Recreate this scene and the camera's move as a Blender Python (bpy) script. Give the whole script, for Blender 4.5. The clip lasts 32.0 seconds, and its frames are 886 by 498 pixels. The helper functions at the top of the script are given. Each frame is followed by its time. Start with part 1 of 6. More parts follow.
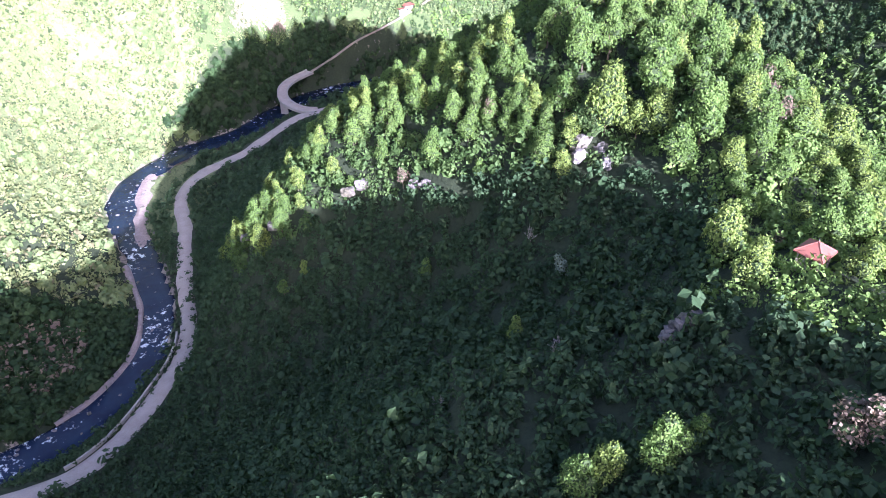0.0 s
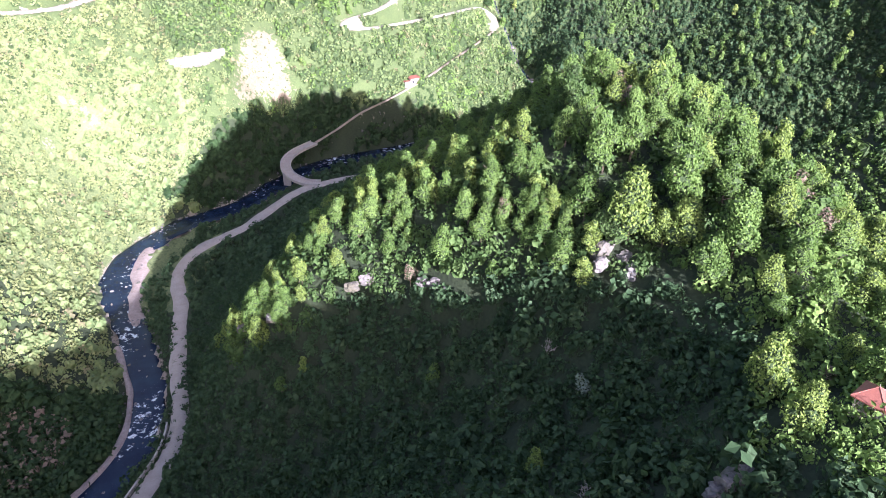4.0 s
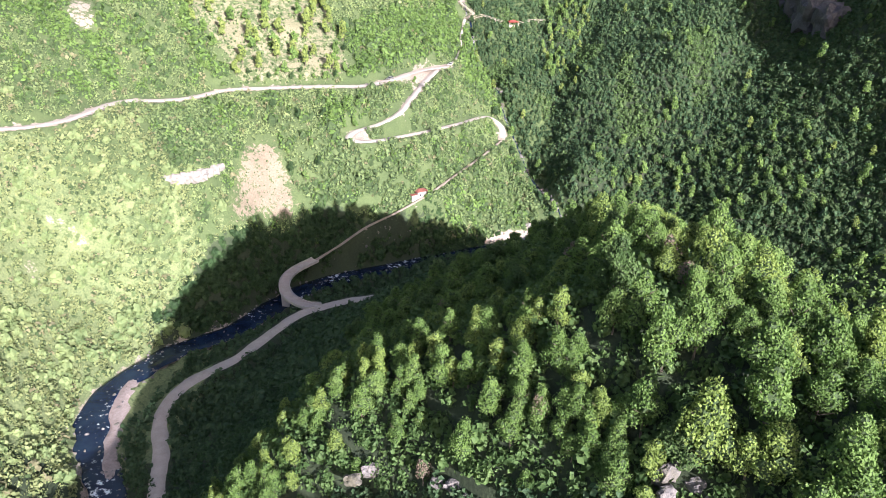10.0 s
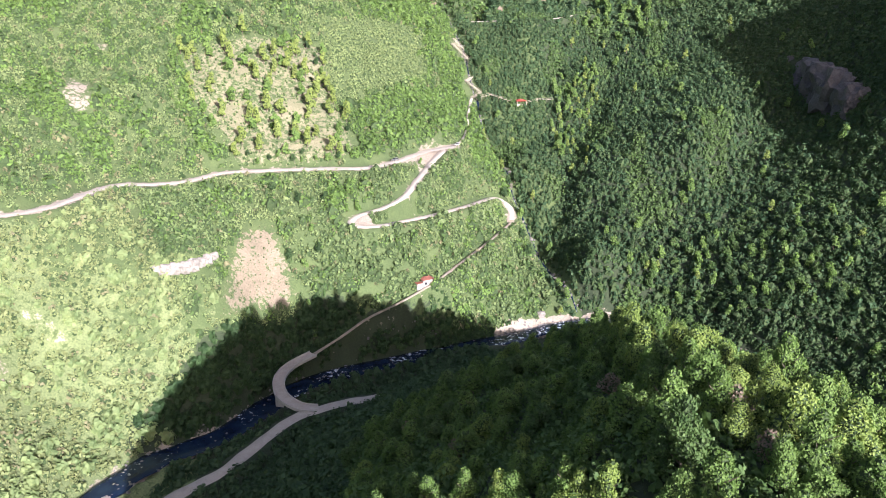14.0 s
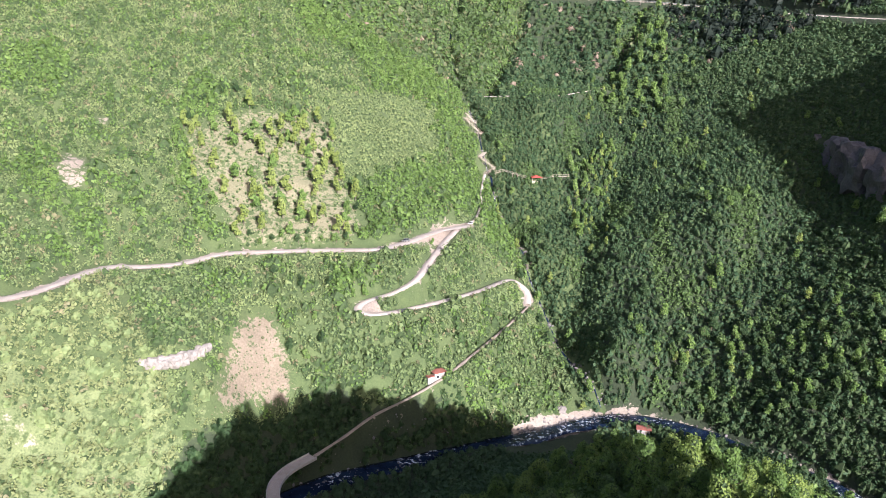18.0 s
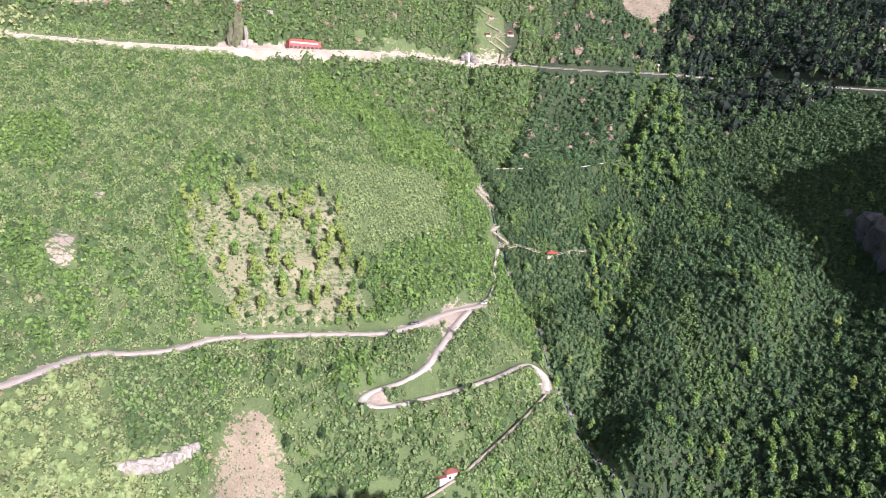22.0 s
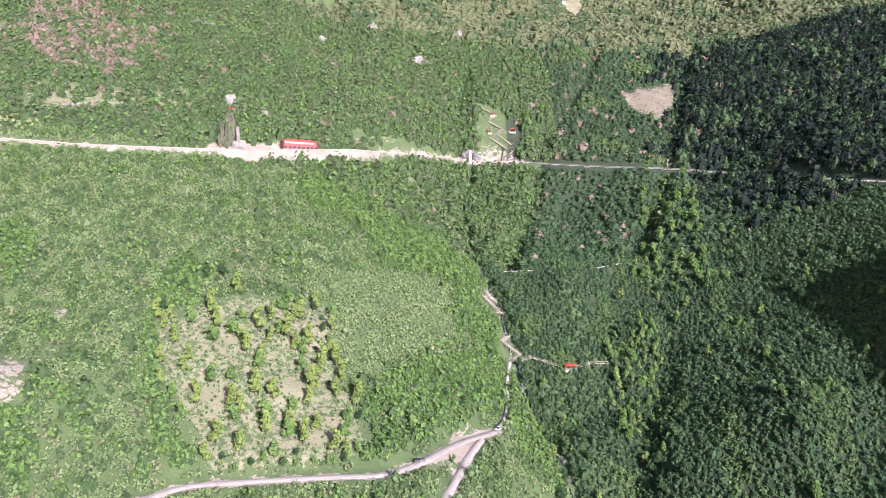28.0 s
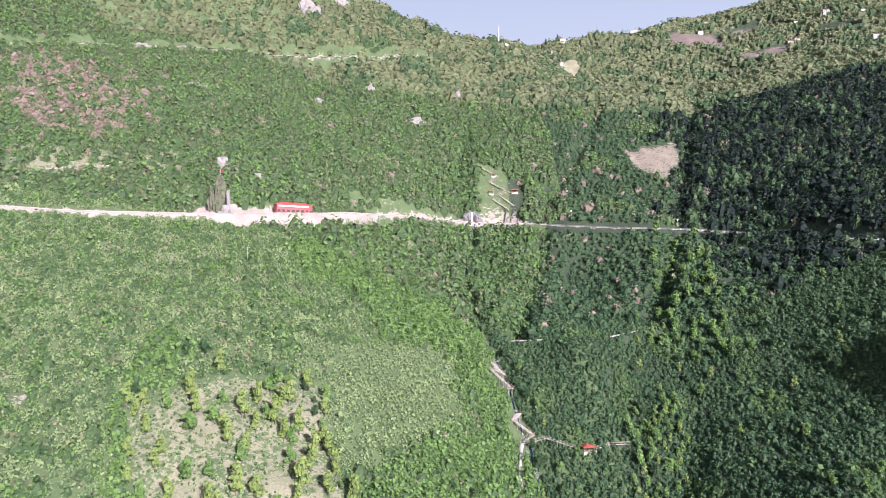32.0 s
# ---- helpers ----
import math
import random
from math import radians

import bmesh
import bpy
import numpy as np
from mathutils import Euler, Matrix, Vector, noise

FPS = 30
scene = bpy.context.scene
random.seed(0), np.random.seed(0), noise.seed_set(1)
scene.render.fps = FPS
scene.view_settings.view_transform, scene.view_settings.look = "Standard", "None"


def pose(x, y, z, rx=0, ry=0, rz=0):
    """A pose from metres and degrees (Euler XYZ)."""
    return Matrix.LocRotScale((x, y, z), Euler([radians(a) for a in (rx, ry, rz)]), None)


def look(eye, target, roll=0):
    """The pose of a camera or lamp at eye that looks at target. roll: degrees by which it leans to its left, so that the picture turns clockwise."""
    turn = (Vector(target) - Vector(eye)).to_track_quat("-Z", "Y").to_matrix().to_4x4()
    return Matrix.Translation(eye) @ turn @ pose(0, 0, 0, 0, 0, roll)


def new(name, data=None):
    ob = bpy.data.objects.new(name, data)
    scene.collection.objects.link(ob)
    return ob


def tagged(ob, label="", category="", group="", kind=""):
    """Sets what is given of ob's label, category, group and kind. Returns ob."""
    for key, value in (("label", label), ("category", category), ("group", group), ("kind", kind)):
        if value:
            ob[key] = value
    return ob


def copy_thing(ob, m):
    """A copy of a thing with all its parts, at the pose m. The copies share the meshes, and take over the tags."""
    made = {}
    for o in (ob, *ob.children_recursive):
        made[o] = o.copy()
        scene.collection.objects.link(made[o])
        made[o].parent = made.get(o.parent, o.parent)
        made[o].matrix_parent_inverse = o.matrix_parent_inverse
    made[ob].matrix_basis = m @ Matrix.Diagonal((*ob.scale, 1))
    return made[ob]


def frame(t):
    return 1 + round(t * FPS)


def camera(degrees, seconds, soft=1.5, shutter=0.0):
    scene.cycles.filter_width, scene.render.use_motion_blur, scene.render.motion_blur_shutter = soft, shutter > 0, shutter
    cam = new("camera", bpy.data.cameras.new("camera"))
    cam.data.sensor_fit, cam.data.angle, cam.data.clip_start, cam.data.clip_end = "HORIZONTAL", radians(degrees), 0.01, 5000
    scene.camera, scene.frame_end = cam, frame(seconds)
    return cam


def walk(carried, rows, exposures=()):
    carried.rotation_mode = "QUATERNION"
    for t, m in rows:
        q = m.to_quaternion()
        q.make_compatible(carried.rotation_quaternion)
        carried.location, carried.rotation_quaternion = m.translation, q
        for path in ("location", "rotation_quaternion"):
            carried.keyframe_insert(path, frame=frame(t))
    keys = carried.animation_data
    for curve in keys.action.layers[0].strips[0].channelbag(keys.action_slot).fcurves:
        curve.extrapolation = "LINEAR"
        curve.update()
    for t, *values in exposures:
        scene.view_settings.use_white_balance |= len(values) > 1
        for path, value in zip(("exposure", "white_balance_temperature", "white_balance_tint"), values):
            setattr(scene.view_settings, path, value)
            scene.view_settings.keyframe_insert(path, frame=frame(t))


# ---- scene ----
cam = camera(62.42, 32.0, soft=0.85)
PATH = [
    (0.0, look((0.00, 0.00, 148.80), (2.65, 163.30, 33.36), -0.38)),
    (1.0, look((-0.28, 2.77, 149.30), (2.40, 168.14, 36.85), -0.28)),
    (2.0, look((-0.65, 5.74, 149.85), (2.08, 173.29, 40.67), -0.13)),
    (3.0, look((-1.13, 8.79, 150.58), (1.64, 178.50, 44.79), 0.11)),
    (6.0, look((-2.94, 19.22, 153.20), (0.13, 194.60, 57.12), 0.51)),
    (7.0, look((-3.39, 23.51, 154.01), (-0.40, 200.71, 61.31), 0.54)),
    (8.0, look((-3.75, 28.09, 154.85), (-0.86, 207.07, 65.65), 0.54)),
    (9.0, look((-4.15, 33.15, 155.53), (-1.45, 213.90, 69.96), 0.50)),
    (10.0, look((-4.47, 38.73, 155.91), (-2.03, 221.27, 74.22), 0.48)),
    (11.0, look((-4.64, 44.51, 156.41), (-2.54, 228.86, 78.88), 0.51)),
    (12.0, look((-4.82, 50.52, 156.81), (-3.03, 236.62, 83.56), 0.53)),
    (13.0, look((-5.18, 56.44, 157.22), (-3.72, 244.22, 88.39), 0.52)),
    (14.0, look((-5.64, 62.56, 157.45), (-4.43, 251.89, 93.01), 0.45)),
    (17.0, look((-8.16, 82.44, 158.46), (-8.09, 275.73, 107.09), 0.71)),
    (18.0, look((-8.79, 88.95, 158.89), (-9.58, 283.38, 112.05), 0.85)),
    (19.0, look((-9.53, 95.29, 159.29), (-11.10, 290.76, 116.99), 0.96)),
    (20.0, look((-10.18, 101.55, 159.81), (-12.45, 297.92, 121.98), 1.02)),
    (21.0, look((-10.77, 107.54, 160.34), (-13.49, 304.72, 126.98), 1.03)),
    (22.0, look((-11.42, 113.72, 160.78), (-14.52, 311.59, 131.83), 0.92)),
    (23.0, look((-12.01, 120.19, 161.30), (-15.42, 318.65, 136.76), 0.82)),
    (24.0, look((-12.50, 127.12, 161.82), (-16.10, 326.06, 141.56), 0.65)),
    (25.0, look((-13.01, 134.41, 162.32), (-16.64, 333.75, 146.50), 0.49)),
    (28.0, look((-15.18, 157.14, 165.68), (-18.54, 357.09, 162.40), 0.04)),
    (29.0, look((-16.01, 165.43, 166.94), (-19.32, 365.40, 167.85), -0.07)),
    (30.0, look((-16.96, 173.64, 168.14), (-20.06, 373.55, 173.23), -0.21)),
    (31.0, look((-17.86, 181.66, 169.21), (-20.86, 381.43, 178.43), -0.36)),
    (32.0, look((-18.87, 189.85, 170.39), (-21.58, 389.39, 183.66), -0.53)),
]
walk(cam, PATH, [(0, 2.25, 5250, 39), (6, 1.75, 5700, 29), (13, 1.4, 5800, 25), (20, 1.1, 5750, 27), (28, 1.03, 5500, 30), (32, 1.0, 5380, 31)])

# ---- light: low sun behind the camera's right shoulder ----
SUN_AZ, SUN_EL = radians(152), radians(18.9)
world = bpy.data.worlds.new("sky")
scene.world = world
world.use_nodes = True
nt = world.node_tree
sky = nt.nodes.new("ShaderNodeTexSky")
sky.sky_type = "NISHITA"
sky.sun_disc = False
sky.dust_density, sky.ozone_density = 4.0, 0.2
sky.sun_elevation, sky.sun_rotation = SUN_EL, SUN_AZ
nt.links.new(sky.outputs[0], nt.nodes["Background"].inputs[0])
nt.nodes["Background"].inputs[1].default_value = 0.074
sun = new("sun", bpy.data.lights.new("sun", "SUN"))
sun.data.energy, sun.data.angle, sun.data.color = 5.0, radians(0.5), (1.0, 0.94, 0.83)
sun.matrix_world = look((math.sin(SUN_AZ) * math.cos(SUN_EL), math.cos(SUN_AZ) * math.cos(SUN_EL), math.sin(SUN_EL)), (0, 0, 0))


# ---- materials ----
def haze_material():
    """Pale hazy sky above the ridge, whiter towards the horizon."""
    m = bpy.data.materials.new("hazy_sky")
    m.use_nodes = True
    t = m.node_tree
    t.nodes.remove(t.nodes["Principled BSDF"])
    z = t.nodes.new("ShaderNodeSeparateXYZ")
    t.links.new(t.nodes.new("ShaderNodeNewGeometry").outputs["Position"], z.inputs[0])
    span = t.nodes.new("ShaderNodeMapRange")
    span.inputs["From Min"].default_value, span.inputs["From Max"].default_value = 700, 2200
    t.links.new(z.outputs["Z"], span.inputs["Value"])
    glow = t.nodes.new("ShaderNodeEmission")
    t.links.new(ramp(t, span.outputs[0], [(0.0, (0.44, 0.43, 0.36)), (0.4, (0.32, 0.345, 0.33)), (1.0, (0.2, 0.25, 0.3))]), glow.inputs[0])
    t.links.new(glow.outputs[0], t.nodes["Material Output"].inputs[0])
    return m


def shader(name):
    m = bpy.data.materials.new(name)
    m.use_nodes = True
    return m, m.node_tree, m.node_tree.nodes["Principled BSDF"]


def ramp(t, fac, stops):
    r = t.nodes.new("ShaderNodeValToRGB")
    while len(r.color_ramp.elements) < len(stops):
        r.color_ramp.elements.new(0.5)
    for e, (at, c) in zip(r.color_ramp.elements, stops):
        e.position, e.color = at, (*c, 1)
    t.links.new(fac, r.inputs[0])
    return r.outputs[0]


def noise_tex(t, scale, detail=6, rough=0.6, coords=None):
    n = t.nodes.new("ShaderNodeTexNoise")
    n.inputs["Scale"].default_value, n.inputs["Detail"].default_value, n.inputs["Roughness"].default_value = scale, detail, rough
    if coords is None:
        coords = t.nodes.new("ShaderNodeNewGeometry").outputs["Position"]
    t.links.new(coords, n.inputs["Vector"])
    return n.outputs[0]


def mixed(t, a, b, fac, mode="MIX"):
    m = t.nodes.new("ShaderNodeMix")
    m.data_type, m.blend_type = "RGBA", mode
    for socket, v in ((m.inputs["Factor"], fac), (m.inputs["A"], a), (m.inputs["B"], b)):
        if hasattr(v, "is_output"):
            t.links.new(v, socket)
        elif isinstance(v, tuple):
            socket.default_value = (*v, 1)
        else:
            socket.default_value = v
    return m.outputs["Result"]


def bumped(t, bsdf, fac, strength, distance):
    b = t.nodes.new("ShaderNodeBump")
    b.inputs["Strength"].default_value, b.inputs["Distance"].default_value = strength, distance
    t.links.new(fac, b.inputs["Height"])
    t.links.new(b.outputs[0], bsdf.inputs["Normal"])


def surface(name, dark, light, scale, rough=0.85, fine=None, bump=0.4, distance=0.1, metal=0.0, stain=None):
    """Two scales of unevenness between two tones, with relief."""
    m, t, bsdf = shader(name)
    a = noise_tex(t, scale)
    b = noise_tex(t, fine or scale * 9, 4)
    c = mixed(t, ramp(t, a, [(0.3, dark), (0.7, light)]), ramp(t, b, [(0.3, tuple(v * 0.7 for v in dark)), (0.7, light)]), 0.4)
    if stain:
        c = mixed(t, c, stain, ramp(t, noise_tex(t, scale * 0.3), [(0.5, (0, 0, 0)), (0.62, (1, 1, 1))]))
    t.links.new(c, bsdf.inputs["Base Color"])
    bsdf.inputs["Roughness"].default_value, bsdf.inputs["Metallic"].default_value = rough, metal
    bumped(t, bsdf, b, bump, distance)
    return m


def foliage(name, dark, light, tip=None, glow=0.26, patch=0.03, bush=0.3):
    """Leaves: a tone for each bush or tree, a little change from leaf to leaf, groves drifting, light passing through."""
    m, t, bsdf = shader(name)
    geo = t.nodes.new("ShaderNodeNewGeometry")
    tip = tip or light
    one = ramp(t, noise_tex(t, bush, 2, 0.5), [(0.3, dark), (0.56, light), (0.78, tip)])
    leaf = ramp(t, geo.outputs["Random Per Island"], [(0.0, tuple(v * 0.8 for v in dark)), (0.6, light), (1.0, tip)])
    tree = ramp(t, t.nodes.new("ShaderNodeObjectInfo").outputs["Random"], [(0.0, dark), (0.6, light), (1.0, tip)])
    drift = ramp(t, noise_tex(t, patch, 4), [(0.38, dark), (0.62, light)])
    c = mixed(t, mixed(t, one, leaf, 0.22), mixed(t, tree, drift, 0.7), 0.46)
    t.links.new(c, bsdf.inputs["Base Color"])
    bsdf.inputs["Roughness"].default_value = 0.6
    bsdf.inputs["Specular IOR Level"].default_value = 0.2
    tr = t.nodes.new("ShaderNodeBsdfTranslucent")
    t.links.new(mixed(t, c, (1.0, 1.0, 0.35), 0.5, "MULTIPLY"), tr.inputs[0])
    mix = t.nodes.new("ShaderNodeMixShader")
    mix.inputs[0].default_value = glow
    t.links.new(bsdf.outputs[0], mix.inputs[1])
    t.links.new(tr.outputs[0], mix.inputs[2])
    t.links.new(mix.outputs[0], t.nodes["Material Output"].inputs[0])
    return m


LEAF_FRESH = foliage("fresh_leaves", (0.0754, 0.146, 0.0374), (0.179, 0.292, 0.0749), (0.313, 0.42, 0.149))
LEAF_YELLOW = foliage("yellow_green_leaves", (0.16, 0.225, 0.055), (0.245, 0.32, 0.085), (0.325, 0.395, 0.13))
LEAF_SPUR = foliage("spur_tree_leaves", (0.068, 0.135, 0.034), (0.16, 0.264, 0.068), (0.28, 0.388, 0.13))
LEAF_SPUR_PALE = foliage("pale_spur_tree_leaves", (0.145, 0.22, 0.052), (0.228, 0.318, 0.08), (0.315, 0.4, 0.125))
LEAF_MID = foliage("summer_green_leaves", (0.0429, 0.0901, 0.0299), (0.112, 0.191, 0.0598), (0.226, 0.307, 0.12))
# Deep green, lowered further in colour for slopes and banks in shade.
LEAF_DEEP_SHADE = foliage("deep_green_shade_leaves", (0.0164, 0.0391, 0.0173), (0.0512, 0.101, 0.0367), (0.123, 0.185, 0.0714))
LEAF_HAZEL = foliage("hazel_leaves", (0.118, 0.188, 0.078), (0.278, 0.352, 0.148), (0.4, 0.455, 0.205), patch=0.035)
LEAF_DENSE = foliage("dense_hazel_leaves", (0.105, 0.165, 0.065), (0.19, 0.265, 0.105), (0.27, 0.345, 0.155), patch=0.03)
# Hazel again, darkened in colour for the slope turned from the sun.
LEAF_SHADE_TONE = foliage("shade_toned_hazel_leaves", (0.02, 0.05, 0.026), (0.062, 0.122, 0.054), (0.14, 0.21, 0.1), patch=0.025)
LEAF_PALE = foliage("pale_spring_leaves", (0.19, 0.236, 0.1), (0.272, 0.318, 0.14), (0.34, 0.378, 0.182))
# Scrub green lowered to carry the spur bowl's shade in its colour.
LEAF_BOWL_SHADE = foliage("shade_toned_scrub_leaves", (0.024, 0.053, 0.026), (0.064, 0.121, 0.053), (0.128, 0.19, 0.098), patch=0.06)
LEAF_FAR = foliage("upland_wood_leaves", (0.09, 0.112, 0.056), (0.172, 0.196, 0.094), (0.24, 0.258, 0.134), patch=0.012, bush=0.13)
# Upland leaves with the hillside's shade put into their colour.
LEAF_HILL_SHADE = foliage("hill_shade_leaves", (0.007, 0.0139, 0.0115), (0.021, 0.0345, 0.024), (0.054, 0.0715, 0.05), patch=0.02, bush=0.13)
LEAF_FIR = foliage("fir_needles", (0.015, 0.035, 0.018), (0.035, 0.06, 0.03), glow=0.1)
LEAF_BUD = foliage("budding_twigs", (0.12, 0.092, 0.07), (0.24, 0.19, 0.145), (0.34, 0.28, 0.215), glow=0.15)
LEAF_BLOSSOM = foliage("silvery_leaves", (0.16, 0.22, 0.17), (0.32, 0.4, 0.31), (0.48, 0.54, 0.45), glow=0.2)
LEAF_DRY = foliage("dry_scrub", (0.15, 0.15, 0.08), (0.26, 0.25, 0.14), (0.34, 0.33, 0.2), glow=0.2)
# Hearts of bushes and crowns: the shade between leaves put into colour.
INNER_SHADE = surface("shaded_inner_leaves", (0.026, 0.05, 0.018), (0.07, 0.115, 0.038), 1.2, 0.95)
PATH_DIRT = surface("path_dirt", (0.2, 0.17, 0.13), (0.36, 0.31, 0.25), 0.5, 0.92, 5.0, 0.3, 0.05)
BARK = surface("bark", (0.07, 0.055, 0.04), (0.2, 0.17, 0.13), 3.0, 0.95)
GRAVEL = surface("pale_gravel", (0.442, 0.375, 0.297), (0.607, 0.536, 0.455), 0.35, 0.92, 4.0, 0.3, 0.06)
ROAD_DUST = surface("dusty_road", (0.363, 0.318, 0.27), (0.518, 0.469, 0.41), 0.3, 0.9, 5.0, 0.25, 0.04)
ROCK = surface("limestone", (0.1, 0.092, 0.09), (0.27, 0.255, 0.245), 0.35, 0.9, 2.2, 0.8, 0.5, stain=(0.11, 0.105, 0.075))
# Paler copy of the limestone, sunlight put into its colour.
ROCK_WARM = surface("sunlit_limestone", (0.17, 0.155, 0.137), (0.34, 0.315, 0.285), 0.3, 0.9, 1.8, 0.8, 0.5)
ROCK_PINK = surface("river_stones", (0.24, 0.19, 0.17), (0.46, 0.39, 0.36), 0.8, 0.9, 3.0, 0.9, 0.3)
# Limestone darkened and blued: the cliff's shade is in this colour.
ROCK_SHADE = surface("shade_toned_cliff_rock", (0.045, 0.045, 0.052), (0.14, 0.135, 0.145), 0.12, 0.92, 0.9, 0.9, 0.6)
ROCK_PALE = surface("white_limestone", (0.2, 0.185, 0.16), (0.4, 0.375, 0.335), 0.4, 0.9, 2.0, 0.8, 0.4)
ROCK_MOSSY = surface("overgrown_rock", (0.05, 0.06, 0.03), (0.17, 0.165, 0.11), 0.25, 0.95, 1.6, 0.9, 0.6, stain=(0.075, 0.105, 0.035))
CONCRETE = surface("concrete", (0.38, 0.36, 0.33), (0.52, 0.5, 0.46), 0.8, 0.85, 6.0, 0.2, 0.03)
VILLAGE_PLASTER = surface("weathered_village_plaster", (0.34, 0.31, 0.28), (0.52, 0.49, 0.45), 0.5, 0.85, 4.0, 0.1, 0.02)
PLASTER = surface("white_plaster", (0.66, 0.63, 0.58), (0.8, 0.78, 0.74), 0.6, 0.8, 5.0, 0.1, 0.02)
RED_ROOF = surface("red_sheet_roof", (0.36, 0.055, 0.04), (0.5, 0.1, 0.07), 0.5, 0.5, 6.0, 0.15, 0.02)
BRICK_ROOF = surface("weathered_red_roof", (0.22, 0.075, 0.055), (0.36, 0.14, 0.105), 0.7, 0.6, 6.0, 0.3, 0.04)
RED_PAINT = surface("red_paint", (0.28, 0.025, 0.022), (0.4, 0.05, 0.04), 0.6, 0.5, 6.0, 0.1, 0.02)
PLANK = surface("weathered_planks", (0.36, 0.3, 0.23), (0.56, 0.5, 0.41), 0.9, 0.85, 7.0, 0.3, 0.03)
STEEL = surface("galvanised_steel", (0.4, 0.4, 0.4), (0.56, 0.56, 0.55), 1.0, 0.45, 8.0, 0.1, 0.01, 0.8)
PANE = surface("dark_window_glass", (0.02, 0.025, 0.03), (0.05, 0.055, 0.06), 0.5, 0.15, 3.0, 0.02, 0.01)


def water_material():
    m, t, bsdf = shader("river_water")
    pos = t.nodes.new("ShaderNodeNewGeometry").outputs["Position"]
    deep = ramp(t, noise_tex(t, 0.12, 3), [(0.35, (0.006, 0.012, 0.034)), (0.7, (0.016, 0.032, 0.062))])
    rapid = ramp(t, noise_tex(t, 0.05, 2), [(0.42, (0, 0, 0)), (0.62, (0.14, 0.14, 0.14))])
    raise_ = t.nodes.new("ShaderNodeMath")
    raise_.operation = "ADD"
    t.links.new(noise_tex(t, 0.5, 9, 0.7), raise_.inputs[0])
    t.links.new(rapid, raise_.inputs[1])
    foam = ramp(t, raise_.outputs[0], [(0.672, (0, 0, 0)), (0.75, (1, 1, 1))])
    t.links.new(mixed(t, deep, (0.72, 0.78, 0.8), foam), bsdf.inputs["Base Color"])
    t.links.new(ramp(t, foam, [(0, (0.12, 0.12, 0.12)), (1, (0.7, 0.7, 0.7))]), bsdf.inputs["Roughness"])
    bsdf.inputs["IOR"].default_value = 1.33
    bumped(t, bsdf, noise_tex(t, 0.9, 6, 0.65, pos), 0.35, 0.3)
    return m


WATER_MAT = water_material()


def ground_material():
    """Turf, woodland floor that also darkens shaded ground, dry pasture, bare soil and rubble, each where its cover
    says, with ragged borders.
    """
    m, t, bsdf = shader("ground_cover")
    big, small, border = noise_tex(t, 0.09), noise_tex(t, 1.4, 5), noise_tex(t, 0.35, 6, 0.7)

    def tone(dark, light):
        return mixed(t, ramp(t, big, [(0.3, dark), (0.7, light)]), ramp(t, small, [(0.3, tuple(v * 0.6 for v in dark)), (0.7, light)]), 0.5)

    c = tone((0.05, 0.085, 0.03), (0.12, 0.165, 0.06))
    for name, dark, light in (("grass", (0.09, 0.13, 0.05), (0.23, 0.28, 0.12)), ("litter_and_shade", (0.02, 0.036, 0.017), (0.05, 0.07, 0.032)), ("pasture", (0.14, 0.155, 0.075), (0.32, 0.29, 0.19)), ("soil", (0.1, 0.08, 0.065), (0.2, 0.155, 0.125)), ("fallow", (0.16, 0.132, 0.088), (0.31, 0.262, 0.19)),
                              ("rubble", (0.22, 0.18, 0.14), (0.46, 0.4, 0.33))):
        a = t.nodes.new("ShaderNodeAttribute")
        a.attribute_name = name
        s = t.nodes.new("ShaderNodeMath")
        s.operation = "MULTIPLY_ADD"
        t.links.new(border, s.inputs[0])
        s.inputs[1].default_value = 1.1
        t.links.new(a.outputs["Fac"], s.inputs[2])
        c = mixed(t, c, tone(dark, light), ramp(t, s.outputs[0], [(0.92, (0, 0, 0)), (1.06, (1, 1, 1))]))
    t.links.new(c, bsdf.inputs["Base Color"])
    bsdf.inputs["Roughness"].default_value = 0.95
    bumped(t, bsdf, small, 0.6, 0.35)
    return m


GROUND = ground_material()


# ---- shape of the land: beds, crests and shoulders, in metres above the river ----
RIVER = [(-420, 20, 0), (-260, 62, 0), (-170, 92, 0), (-108, 119, 0), (-86, 147, 0), (-86, 176, 0), (-102, 208, 0), (-119, 240, 0), (-121, 262, 0),
         (-108, 286, 0), (-86, 306, 0), (-62, 344, 0), (-20, 367, 0), (24, 387, 0), (72, 408, 1), (98, 403, 1), (118, 386, 1), (150, 345, 2),
         (170, 280, 2), (182, 200, 3), (190, 90, 3), (200, -60, 4), (215, -400, 6)]
# The unseen knoll near x 46-73, y 0-20 is raised to shade the bowl.
SPUR_CREST = [(80, -330, 112), (62, -180, 106), (50, -60, 108), (46, 0, 110), (49, 20, 110.5), (60, 19, 106), (73, 19, 99), (41, 40, 96), (42, 70, 95.2), (38, 98, 97), (39, 125, 101), (37, 148, 102), (42, 170, 99),
              (41, 215, 83), (47, 262, 58), (56, 310, 32), (62, 352, 12)]
SPUR_ARM = [(21, 112, 95.5), (11, 129, 96.5), (5, 142, 91.5), (-5, 146, 85), (-17, 155, 75), (-28, 153, 68), (-39, 149, 50), (-49, 158, 44), (-58, 165, 24)]
